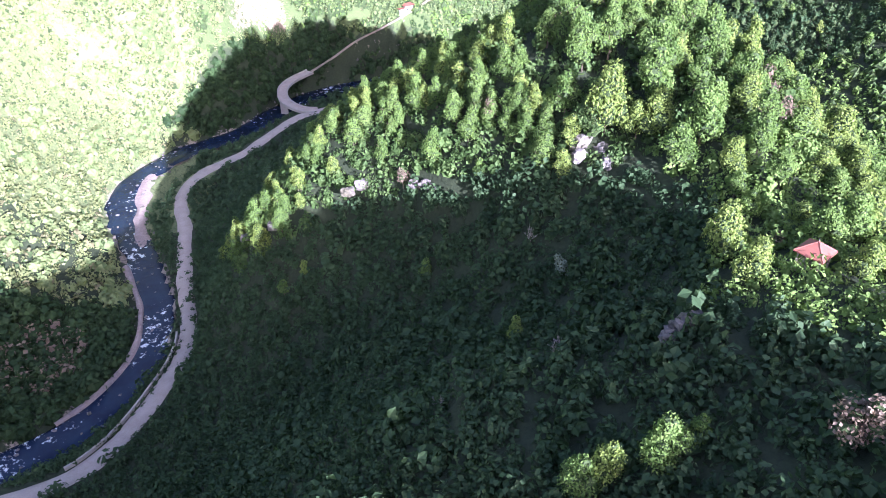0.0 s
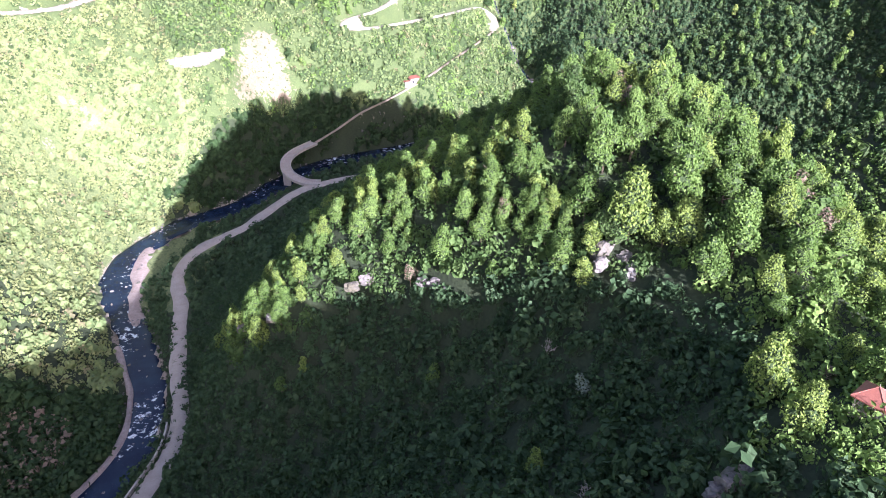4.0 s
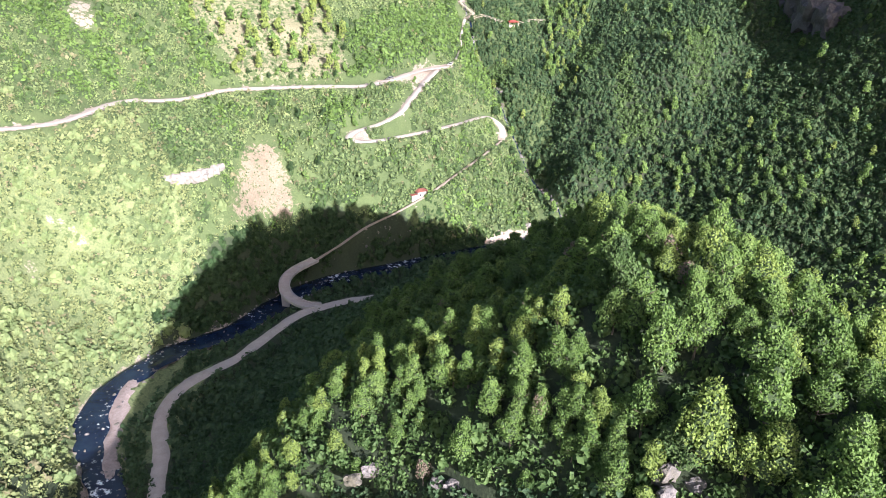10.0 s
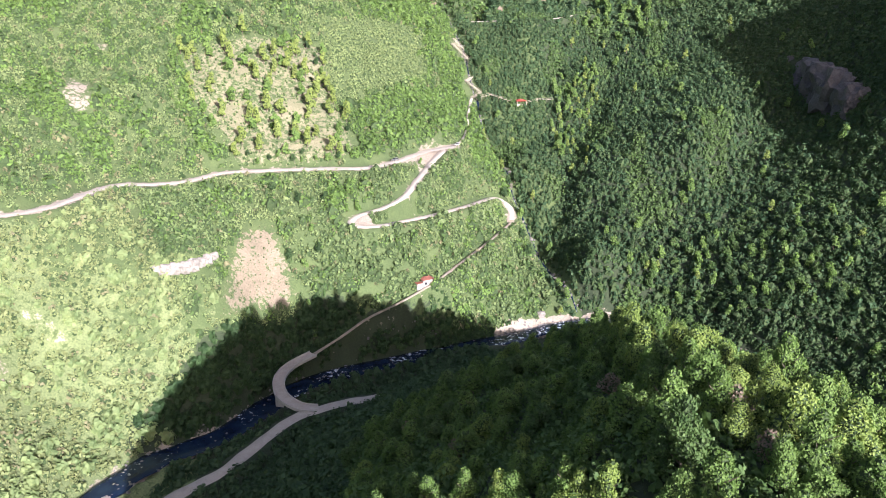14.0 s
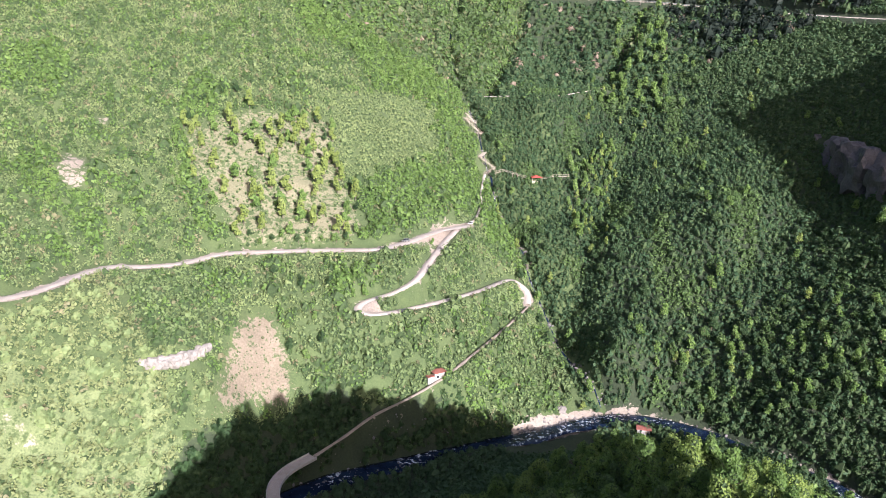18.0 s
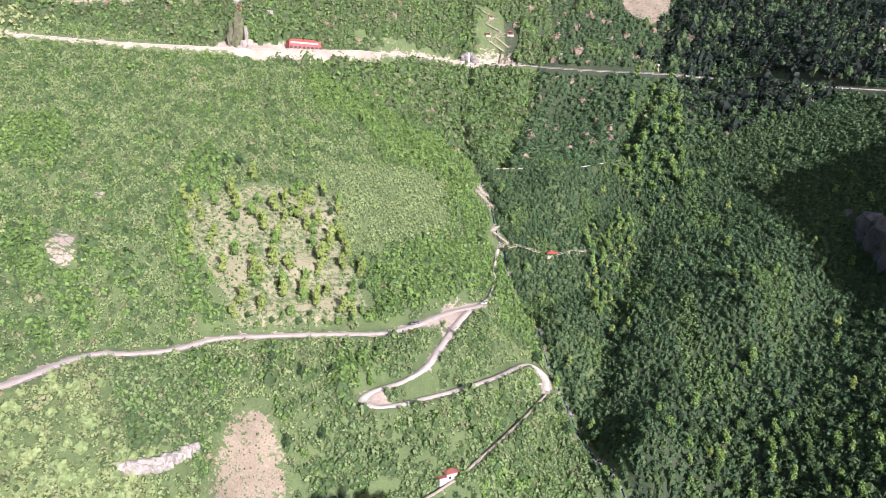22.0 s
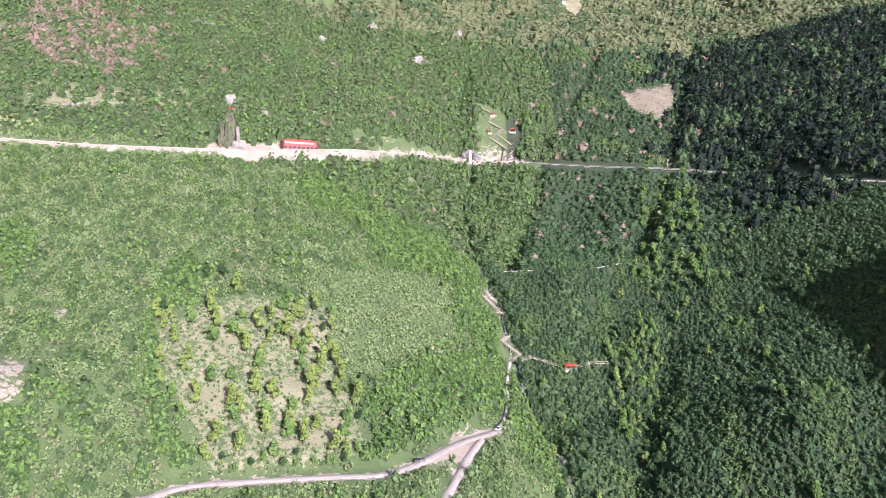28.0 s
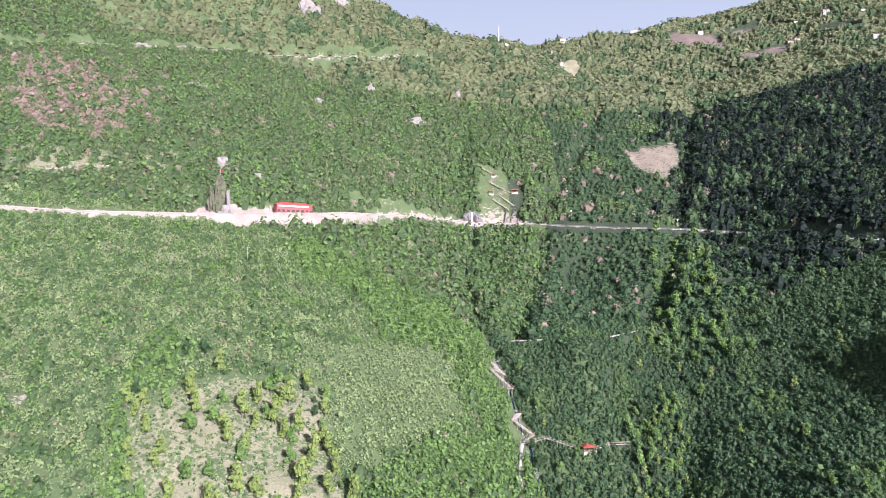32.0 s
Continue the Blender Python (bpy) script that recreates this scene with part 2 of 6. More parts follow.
# The unseen shoulder at y 16-34 is raised to shade the left bank.
SPUR_BOWL = [(-9, 129, 56), (-22, 136, 47), (2, 121, 63), (14, 104, 71), (9, 117, 67), (16, 110, 73), (23, 106, 78), (17, 66, 85.5), (8, 84, 71), (14, 87, 75), (-15, 99, 50), (-3, 118, 57), (21, 99, 75), (28, 86, 80), (33, 92, 85), (26, 72, 86), (31, 99, 84), (0, 64, 74), (-47, 140, 24), (-42, 90, 28), (-60, 100, 14),
             (-30, 34, 65), (-48, 22, 71), (-74, 16, 58), (0, 20, 74), (10, -40, 70), (-90, 40, 26), (-70, -80, 60), (-30, -200, 90)]
SPUR_BACK = [(-18, 226, 52), (-40, 210, 36), (-55, 240, 20), (-30, 275, 26), (-5, 300, 26), (20, 330, 18), (10, 190, 76), (12, 165, 86), (15, 250, 54), (-62, 200, 22), (-62, 270, 8), (-40, 308, 7)]
SPUR_RIGHT = [(60, 120, 94), (78, 150, 76), (75, 200, 66), (105, 177, 44), (140, 200, 16), (80, 270, 42), (100, 320, 24), (80, 60, 84), (120, 60, 46), (110, -60, 62)]
SIDE_STREAM = [(68, 418, 4), (60, 440, 12), (52, 466, 19), (46, 488, 33), (40, 505, 46), (36, 530, 55), (28, 552, 66), (22, 580, 84), (16, 620, 108), (12, 655, 124), (0, 700, 148),
               (-4, 740, 162), (-8, 810, 194), (0, 860, 220), (2, 900, 238)]
LEFT_FOOT = [(-127, 200, 8), (-128, 160, 6), (-120, 125, 5), (-138, 262, 12), (-127, 299, 6), (-92, 322, 12), (-76, 350, 20), (-45, 362, 17), (-25, 373, 23), (-8, 377, 27), (6, 397, 20), (38, 399, 5), (-180, 120, 8)]
LEFT_FACE = [(-138, 316, 44), (-103, 336, 56), (-146, 337, 64), (-164, 350, 77), (-144, 379, 77), (-158, 392, 76), (-118, 412, 76), (-96, 420, 76), (-60, 424, 73), (-45, 392, 55), (-63, 383, 56), (-21, 426, 69),
             (-11, 382, 32), (11, 413, 30), (33, 488, 44), (10, 460, 58), (12, 500, 68), (11, 548, 77), (-170, 230, 46), (-200, 300, 88), (-260, 220, 95), (-270, 350, 130)]
LEFT_SLOPE = [(-180, 421, 108), (-199, 476, 130), (-222, 475, 128), (-110, 475, 114), (-72, 487, 108), (-40, 464, 85), (-160, 496, 135), (-207, 546, 163), (-39, 537, 117), (-63, 555, 131),
              (-103, 571, 160), (-192, 622, 192), (-302, 629, 216), (-24, 634, 143), (-214, 641, 210), (-346, 746, 273), (-68, 640, 166), (-100, 700, 205), (-420, 560, 225), (-400, 420, 190)]
UPPER_LEFT = [(-250, 740, 258), (-207, 760, 262), (-160, 735, 235), (-140, 752, 237), (-178, 712, 231), (-112, 842, 247), (-60, 872, 246), (-160, 800, 262), (-378, 854, 335), (-105, 900, 300), (-240, 920, 350), (-290, 930, 385), (-450, 1100, 498),
              (-202, 1100, 425), (-70, 1080, 400), (-20, 1010, 345), (-330, 1330, 735), (-620, 1100, 640), (-135, 1370, 645), (-65, 1392, 622), (-650, 800, 360)]
MIDDLE = [(43, 526, 66), (51, 582, 88), (66, 635, 120), (73, 658, 142), (48, 757, 165), (81, 815, 180), (98, 652, 116), (60, 860, 225), (40, 900, 238), (24, 960, 290), (52, 1085, 385), (100, 871, 232),
          (80, 560, 68), (120, 960, 290), (-2, 1130, 420)]
# Unseen heights from x 268 outward are raised to shade the cliff.
RIGHT_FACE = [(92, 432, 24), (90, 409, 14), (78, 432, 40), (80, 492, 50), (72, 498, 48), (122, 505, 72), (136, 582, 97), (145, 490, 74), (148, 500, 86), (160, 477, 62), (132, 366, 14), (167, 408, 40), (182, 340, 14), (191, 348, 24),
              (184, 389, 40), (214, 506, 88), (217, 540, 116), (226, 392, 66), (268, 452, 163), (300, 390, 203), (345, 320, 212), (292, 330, 138), (335, 460, 206), (335, 540, 198), (260, 250, 40)]
RIGHT_SLOPE = [(185, 628, 130), (174, 739, 184), (177, 766, 191), (232, 786, 211), (304, 781, 242), (161, 848, 228), (241, 850, 229), (313, 868, 278), (194, 906, 260), (394, 966, 353), (208, 1000, 326),
               (224, 1044, 343), (300, 640, 190), (420, 760, 270), (480, 600, 240)]
RIDGE = [(415, 1124, 438), (175, 1141, 420), (352, 1244, 456), (180, 1400, 545), (75, 1396, 586), (10, 1420, 604), (180, 1540, 640), (250, 1610, 676), (290, 1500, 588), (345, 1690, 716), (480, 1720, 752), (580, 1459, 612), (570, 1620, 690), (600, 1740, 785),
         (800, 1700, 840), (760, 1300, 590), (700, 1000, 460), (140, 1800, 600)]
BEYOND = [(-900, 200, 330), (-900, 1400, 760), (-300, 1900, 640), (300, 2100, 600), (1000, 1900, 760), (1100, 600, 480), (900, -200, 380), (500, 100, 230), (500, -500, 260), (-600, -400, 230), (0, -700, 190),
          (-1500, 0, 520), (-1500, 2000, 800), (1700, 2000, 800), (1700, 0, 560), (0, 2800, 500), (-400, 150, 120)]
LAND = np.array(RIVER + SPUR_CREST + SPUR_ARM + SPUR_BOWL + SPUR_BACK + SPUR_RIGHT + SIDE_STREAM + LEFT_FOOT + LEFT_FACE + LEFT_SLOPE + UPPER_LEFT + MIDDLE + RIGHT_FACE + RIGHT_SLOPE + RIDGE + BEYOND, float)


def spread(a, b):
    return np.sqrt(((a[:, None, :2] - b[None, :, :2]) ** 2).sum(-1) + 14.0 ** 2)


_n = len(LAND)
_q = np.c_[np.ones(_n), LAND[:, :2] / 500]
_w = np.linalg.solve(np.block([[spread(LAND, LAND) - 3.0 * np.eye(_n), _q], [_q.T, np.zeros((3, 3))]]), np.r_[LAND[:, 2], 0, 0, 0])


def land(x, y):
    """Height of the natural slopes."""
    p = np.c_[np.ravel(x), np.ravel(y)].astype(float)
    out = np.empty(len(p))
    for i in range(0, len(p), 4000):
        c = p[i:i + 4000]
        out[i:i + 4000] = (spread(c, LAND) * _w[:_n]).sum(1) + np.c_[np.ones(len(c)), c / 500] @ _w[_n:]
    return out.reshape(np.shape(x))


# ---- roads and water in plan ----
def smooth_line(pts, step=2.0):
    """Points a step apart along a soft curve through pts, with their heights."""
    p = np.array(pts, float)
    p = np.vstack([2 * p[0] - p[1], p, 2 * p[-1] - p[-2]])
    out = []
    for a, b, c, d in zip(p[:-3], p[1:-2], p[2:-1], p[3:]):
        n = max(2, int(np.linalg.norm(c[:2] - b[:2]) / step))
        for u in np.arange(n) / n:
            out.append(0.5 * (2 * b + (c - a) * u + (2 * a - 5 * b + 4 * c - d) * u * u + (3 * b - a - 3 * c + d) * u ** 3))
    return np.array(out + [p[-2]])


UPPER_ROAD = smooth_line([(-520, 640, 240), (-420, 644, 236), (-314, 661, 233), (-280, 667, 231), (-245, 673, 230), (-211, 683, 230), (-184, 700, 231), (-158, 724, 234), (-128, 754, 237), (-106, 795, 242), (-94, 835, 245.5), (-70, 866, 247), (-30, 890, 246),
                          (8, 908, 244), (57, 897, 241), (88, 881, 237), (137, 866, 233), (185, 852, 230), (233, 835, 225), (262, 790, 219), (280, 740, 212), (300, 690, 206), (350, 590, 195)])
VALLEY_ROAD = smooth_line([(-290, 290, 88), (-225, 312, 82), (-180, 332, 78), (-166, 347, 77), (-161, 360, 77), (-157, 379, 77), (-150, 389, 77), (-140, 391, 76.5), (-127, 398, 76), (-119, 409, 76), (-110, 417, 76.5), (-86, 423, 76.5),
                           (-62, 429, 76), (-42, 434, 75.5), (-29, 447, 76), (-14, 474, 76), (3, 500, 74)])
LOOP_ROAD = smooth_line([(-3, 488, 74.3), (-10, 466, 71.5), (-17, 439, 68), (-23, 420, 64), (-32, 410.5, 61), (-39, 407, 59.5), (-45, 403, 58.5), (-47.5, 397, 57), (-41, 393.5, 55.8), (-32, 399, 55.2), (-27, 404, 54.8), (-7, 426, 53), (10, 450, 51),
                         (26, 486, 46), (33, 491, 43), (37.5, 485, 39), (37, 476, 35)])
TRACK = smooth_line([(36.5, 473, 34.5), (25, 447, 34), (10.5, 418, 33), (1, 402, 31.5), (-7, 388, 30.5), (-16, 379, 28), (-26, 374, 24), (-38, 368, 20), (-50, 358.5, 14.5), (-60, 350, 11)])
BRIDGE = smooth_line([(-60, 350, 11), (-68, 340, 10.3), (-70.5, 329, 10), (-67, 317, 9.5), (-59, 309.5, 9), (-52, 308, 9)])
RIVER_ROAD = smooth_line([(-190, 74, 5), (-130, 96, 5), (-94, 108, 5), (-81, 120, 5), (-74, 140, 5), (-72, 160, 5), (-80, 187, 5), (-88, 217, 5.5), (-95, 240, 6), (-91, 257, 6.5), (-78, 271, 7.5), (-69, 286, 8.5), (-60, 301, 9), (-50, 309, 9),
                          (-40, 314, 9), (-25, 321, 8), (0, 334, 8)])
FOOTPATH = smooth_line([(3, 502, 74.5), (9, 520, 75), (13, 551, 78), (14, 570, 84), (17, 588, 92)])
TOP_ROAD = smooth_line([(-520, 970, 452), (-454, 1076, 490), (-414, 1098, 492), (-360, 1110, 497), (-310, 1130, 498), (-257, 1150, 498), (-211, 1168, 500), (-160, 1192, 507), (-99, 1226, 519), (-38, 1263, 532)])
TERRACE = smooth_line([(-400, 690, 258), (-355, 725, 265), (-336, 749, 273), (-311, 762, 277), (-284, 777, 281)])
HILL_TRACK = smooth_line([(20, 685, 141), (40, 680, 142), (76, 674, 143), (125, 700, 150)])
WATER = smooth_line(RIVER[1:-1], 3.0)
BROOK = smooth_line(SIDE_STREAM, 3.0)
ROADS = [(UPPER_ROAD, 3.6), (VALLEY_ROAD, 2.9), (LOOP_ROAD, 2.0), (TRACK, 1.3), (RIVER_ROAD, 2.6), (FOOTPATH, 0.9), (TOP_ROAD, 3.3), (TERRACE, 3.0), (HILL_TRACK, 0.8)]


def nearest(x, y, line):
    """Distance in plan to a line, and the line's height there."""
    x, y = np.ravel(x), np.ravel(y)
    best, z = np.full(len(x), 1e9), np.zeros(len(x))
    box = (x > line[:, 0].min() - 30) & (x < line[:, 0].max() + 30) & (y > line[:, 1].min() - 30) & (y < line[:, 1].max() + 30)
    idx = np.nonzero(box)[0]
    for i in range(0, len(idx), 2000):
        k = idx[i:i + 2000]
        d = (x[k, None] - line[None, :, 0]) ** 2 + (y[k, None] - line[None, :, 1]) ** 2
        j = d.argmin(1)
        best[k], z[k] = np.sqrt(d[np.arange(len(k)), j]), line[j, 2]
    return best, z


def inside(x, y, poly):
    x, y = np.ravel(x), np.ravel(y)
    hit = np.zeros(len(x), bool)
    for (x0, y0), (x1, y1) in zip(poly, poly[1:] + poly[:1]):
        cross = (y0 > y) != (y1 > y)
        hit ^= cross & (x < (x1 - x0) * (y - y0) / (y1 - y0 + 1e-9) + x0)
    return hit


def ease(a, b, v):
    t = np.clip((v - a) / (b - a), 0, 1)
    return t * t * (3 - 2 * t)


def waves(x, y, size, seed):
    """Soft uneven relief between -1 and 1."""
    r = np.random.RandomState(seed)
    out = 0
    for k in range(7):
        a, f, ph = r.uniform(0, 6.28), (0.7 + 0.9 * r.rand()) / size, r.uniform(0, 6.28)
        out = out + np.sin(6.28 * f * (x * np.cos(a) + y * np.sin(a)) + ph + 1.3 * np.sin(6.28 * f * 0.6 * (y * np.cos(a) - x * np.sin(a))))
    return out / 4


PARKING = [(-190, 702), (-160, 714), (-132, 736), (-106, 770), (-108, 788), (-130, 780), (-150, 762), (-172, 738), (-198, 716)]
HAIRPIN_YARD = [(-49, 394), (-47, 403), (-41, 404), (-35, 400), (-37, 394), (-43, 391)]
TURNING = [(-12, 482), (4, 496), (8, 508), (-2, 506), (-14, 492), (-20, 480)]
WATERFALL_YARD = [(14, 902), (60, 892), (66, 900), (48, 914), (30, 930), (12, 924)]


def ground_height(x, y):
    """The land with its river bed, brook and the benches cut for the roads."""
    shape = np.shape(x)
    x, y = np.ravel(x).astype(float), np.ravel(y).astype(float)
    z = land(x, y)
    far = ease(500, 1200, np.hypot(x, y - 350))
    z = z + waves(x, y, 34, 3) * (1.1 + 3 * far) + waves(x, y, 11, 4) * 0.45 + waves(x, y, 120, 5) * far * 10
    d, _ = nearest(x, y, WATER)
    z = np.where(d < 40, z * ease(4, 16, d) + (1 - ease(4, 16, d)) * np.where(d < 7, -1.2, 1.5), z)
    d, _ = nearest(x, y, BROOK)
    z = z - 4.0 * (1 - ease(0.5, 9, d))
    z = np.where(inside(x, y, PARKING), 236.0, z)
    z = np.where(inside(x, y, TURNING), 74.2, z)
    z = np.where(inside(x, y, WATERFALL_YARD), 243.0, z)
    for line, half in ROADS:
        d, zr = nearest(x, y, line)
        k = 1 - ease(half + 1.6, half + 6.5, d)
        z = z * (1 - k) + (zr - 0.55) * k
    d, _ = nearest(x, y, WATER)
    z = np.where(d < 8.6, np.minimum(z, -1.2 + np.maximum(0, d - 5.6) * 9.0), z)
    return z.reshape(shape)


RAVINES = [smooth_line(p, 3.0) for p in [[(72, 893, 0), (59, 844, 0), (47, 807, 0), (32, 733, 0), (22, 692, 0)],
           [(182, 1172, 0), (133, 1034, 0), (91, 956, 0), (70, 906, 0)],
           [(364, 1311, 0), (240, 993, 0), (192, 872, 0), (156, 782, 0), (124, 713, 0)],
           [(-2, 1055, 0), (-5, 990, 0), (-7, 943, 0), (-11, 913, 0)],
           [(116, 610, 0), (98, 567, 0), (85, 534, 0), (72, 499, 0), (66, 482, 0)]]]
RAVINE_DEPTHS = [11.0, 9.0, 10.0, 8.0, 5.0]
_height_before = ground_height


def with_ravines(x, y):
    """The benched land with narrow ravines cut down its upper slopes."""
    z = _height_before(x, y)
    for line, deep in zip(RAVINES, RAVINE_DEPTHS):
        d = nearest(x, y, line)[0].reshape(np.shape(x))
        z = z - deep * (1 - ease(1.0, 14.0, d)) * (nearest(x, y, UPPER_ROAD)[0].reshape(np.shape(x)) > 9)
    return z


# a fine lattice of heights that everything else is set down on
GX = np.concatenate([np.arange(-1500, -640, 60.0), np.arange(-640, -330, 10.0), np.arange(-330, 330, 3.0), np.arange(330, 640, 10.0), np.arange(640, 1700, 60.0)])
GY = np.concatenate([np.arange(-800, -60, 50.0), np.arange(-60, 60, 6.0), np.arange(60, 700, 3.0), np.arange(700, 960, 5.0), np.arange(960, 1500, 9.0), np.arange(1500, 1800, 20.0), np.arange(1800, 3400, 90.0)])
MX, MY = np.meshgrid(GX, GY)
MZ = with_ravines(MX, MY)


def height(x, y):
    """Height of the ground sheet itself."""
    x, y = np.asarray(x, float), np.asarray(y, float)
    i = np.clip(np.searchsorted(GX, x) - 1, 0, len(GX) - 2)
    j = np.clip(np.searchsorted(GY, y) - 1, 0, len(GY) - 2)
    u, v = np.clip((x - GX[i]) / (GX[i + 1] - GX[i]), 0, 1), np.clip((y - GY[j]) / (GY[j + 1] - GY[j]), 0, 1)
    return (MZ[j, i] * (1 - u) + MZ[j, i + 1] * u) * (1 - v) + (MZ[j + 1, i] * (1 - u) + MZ[j + 1, i + 1] * u) * v


# ---- helpers for meshes ----
def part(name, bm, material, parent=None, label=""):
    me = bpy.data.meshes.new(name)
    bm.to_mesh(me)
    bm.free()
    me.materials.append(material)
    ob = new(name, me)
    ob.parent = parent
    return tagged(ob, label)


def sheet(name, verts, faces, material, smooth=False, inner=None):
    """A mesh from arrays: faces all with the same number of corners."""
    verts, faces = np.asarray(verts, np.float32), np.asarray(faces, np.int32)
    k = faces.shape[1]
    me = bpy.data.meshes.new(name)
    me.vertices.add(len(verts))
    me.vertices.foreach_set("co", verts.ravel())
    me.loops.add(faces.size)
    me.loops.foreach_set("vertex_index", faces.ravel())
    me.polygons.add(len(faces))
    me.polygons.foreach_set("loop_start", np.arange(len(faces), dtype=np.int32) * k)
    me.polygons.foreach_set("loop_total", np.full(len(faces), k, np.int32))
    me.polygons.foreach_set("use_smooth", np.full(len(faces), smooth, bool))
    me.materials.append(material)
    # Faces from inner on are hearts, coloured dark as shade.
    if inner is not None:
        me.materials.append(INNER_SHADE)
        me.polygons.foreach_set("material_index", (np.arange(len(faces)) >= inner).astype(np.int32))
    me.update(calc_edges=True)
    return me


def base(name, x, y, z, turn=0.0):
    e = new(name)
    e.matrix_basis = pose(x, y, z, 0, 0, turn)
    return e


def box(bm, x0, x1, y0, y1, z0, z1, bevel=0.0):
    r = bmesh.ops.create_cube(bm, size=1)
    for v in r["verts"]:
        v.co = Vector(((v.co.x + 0.5) * (x1 - x0) + x0, (v.co.y + 0.5) * (y1 - y0) + y0, (v.co.z + 0.5) * (z1 - z0) + z0))
    if bevel:
        edges = list({e for v in r["verts"] for e in v.link_edges})
        bmesh.ops.bevel(bm, geom=edges, offset=bevel, segments=1, affect="EDGES")
    return bm


def boxed(*a, bevel=0.0):
    return box(bmesh.new(), *a, bevel=bevel)


def tube(bm, a, b, r0, r1, sides=6):
    a, b = Vector(a), Vector(b)
    q = (b - a).to_track_quat("Z", "Y")
    rings = []
    for p, r in ((a, r0), (b, r1)):
        rings.append([bm.verts.new(p + q @ Vector((r * math.cos(6.2832 * i / sides), r * math.sin(6.2832 * i / sides), 0))) for i in range(sides)])
    for i in range(sides):
        bm.faces.new((rings[0][i], rings[0][(i + 1) % sides], rings[1][(i + 1) % sides], rings[1][i]))
    bm.faces.new(rings[1])
    bm.faces.new(rings[0][::-1])
    return bm


# ---- leaves ----
def kites(centres, normals, sizes, rng, loose=0.3):
    """Leaf sprays: one kite for each centre, facing roughly along its normal."""
    n = len(centres)
    nr = normals + rng.normal(0, loose, (n, 3))
    nr /= np.linalg.norm(nr, axis=1)[:, None] + 1e-9
    u = np.cross(nr, rng.normal(0, 1, (n, 3)))
    u /= np.linalg.norm(u, axis=1)[:, None] + 1e-9
    v = np.cross(nr, u)
    s = sizes[:, None]
    k = rng.uniform(0.35, 0.6, (n, 1))
    return np.stack([centres - u * s * 0.6, centres + v * s * k + nr * s * 0.1, centres + u * s * 0.7, centres - v * s * k + nr * s * 0.1], 1).reshape(-1, 3)


def cores(centres, radii, heights, rng, sides=6, levels=((0.75, -0.55), (1.0, 0.05), (0.8, 0.55), (0.25, 0.95))):
    """Closed leafy hearts: rings of quads round each centre, a little uneven."""
    n, m = len(centres), len(levels)
    a = np.arange(sides) * 6.2832 / sides
    ring = np.stack([np.stack([r * np.cos(a + 0.4 * k), r * np.sin(a + 0.4 * k), np.full(sides, z)], 1) for k, (r, z) in enumerate(levels)])
    v = ring[None] * np.stack([radii, radii, heights], 1)[:, None, None] * rng.uniform(0.8, 1.2, (n, m, sides, 1)) + centres[:, None, None]
    q = np.array([[k * sides + i, k * sides + (i + 1) % sides, (k + 1) * sides + (i + 1) % sides, (k + 1) * sides + i] for k in range(m - 1) for i in range(sides)])
    f = q[None] + (np.arange(n) * m * sides)[:, None, None]
    return v.reshape(-1, 3), f.reshape(-1, 4)


def crown_mesh(name, seed, n, rad, tall, low, lobes, size, material):
    """A lumpy crown of several lobes, each a leafy heart with sprays of leaves standing off it."""
    rng = np.random.RandomState(seed)
    a, h = rng.uniform(0, 6.28, lobes), (np.arange(lobes) + rng.rand(lobes)) / lobes
    r = rad * rng.uniform(0.2, 0.6, lobes) * (1.05 - 0.75 * h)
    c = np.c_[r * np.cos(a), r * np.sin(a), low + tall * (0.12 + 0.72 * h)]
    lr = rad * rng.uniform(0.34, 0.52, lobes) * (1.12 - 0.42 * h)
    pick = rng.choice(lobes, n, p=lr ** 2 / (lr ** 2).sum())
    d = rng.normal(0, 1, (n, 3))
    d /= np.linalg.norm(d, axis=1)[:, None]
    d[:, 2] = np.where(d[:, 2] < -0.35, -d[:, 2] * 0.5, d[:, 2])
    p = c[pick] + d * (lr[pick] * rng.uniform(0.75, 1.28, n))[:, None]
    v = kites(p, d, rng.uniform(0.55, 1.2, n) * size, rng, 0.65)
    cv, cf = cores(c, lr * 0.8, lr * 0.8, rng)
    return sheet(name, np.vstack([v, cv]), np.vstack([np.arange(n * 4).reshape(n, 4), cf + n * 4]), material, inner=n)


def trunk_mesh(seed, tall, low, rad):
    rng = random.Random(seed)
    bm = bmesh.new()
    top = low + tall * 0.7
    tube(bm, (0, 0, -0.8), (0.1, 0, low), 0.035 * tall, 0.024 * tall, 7)
    tube(bm, (0.1, 0, low), (0, 0.1, top), 0.024 * tall, 0.008 * tall, 6)
    for i in range(6):
        a, h = i * 1.05 + rng.random(), low + tall * 0.09 * i
        tube(bm, (0.06, 0.04, h), (rad * 0.6 * math.cos(a), rad * 0.6 * math.sin(a), h + tall * 0.2), 0.012 * tall, 0.004 * tall, 5)
    me = bpy.data.meshes.new("trunk")
    bm.to_mesh(me)
    bm.free()
    me.materials.append(BARK)
    return me


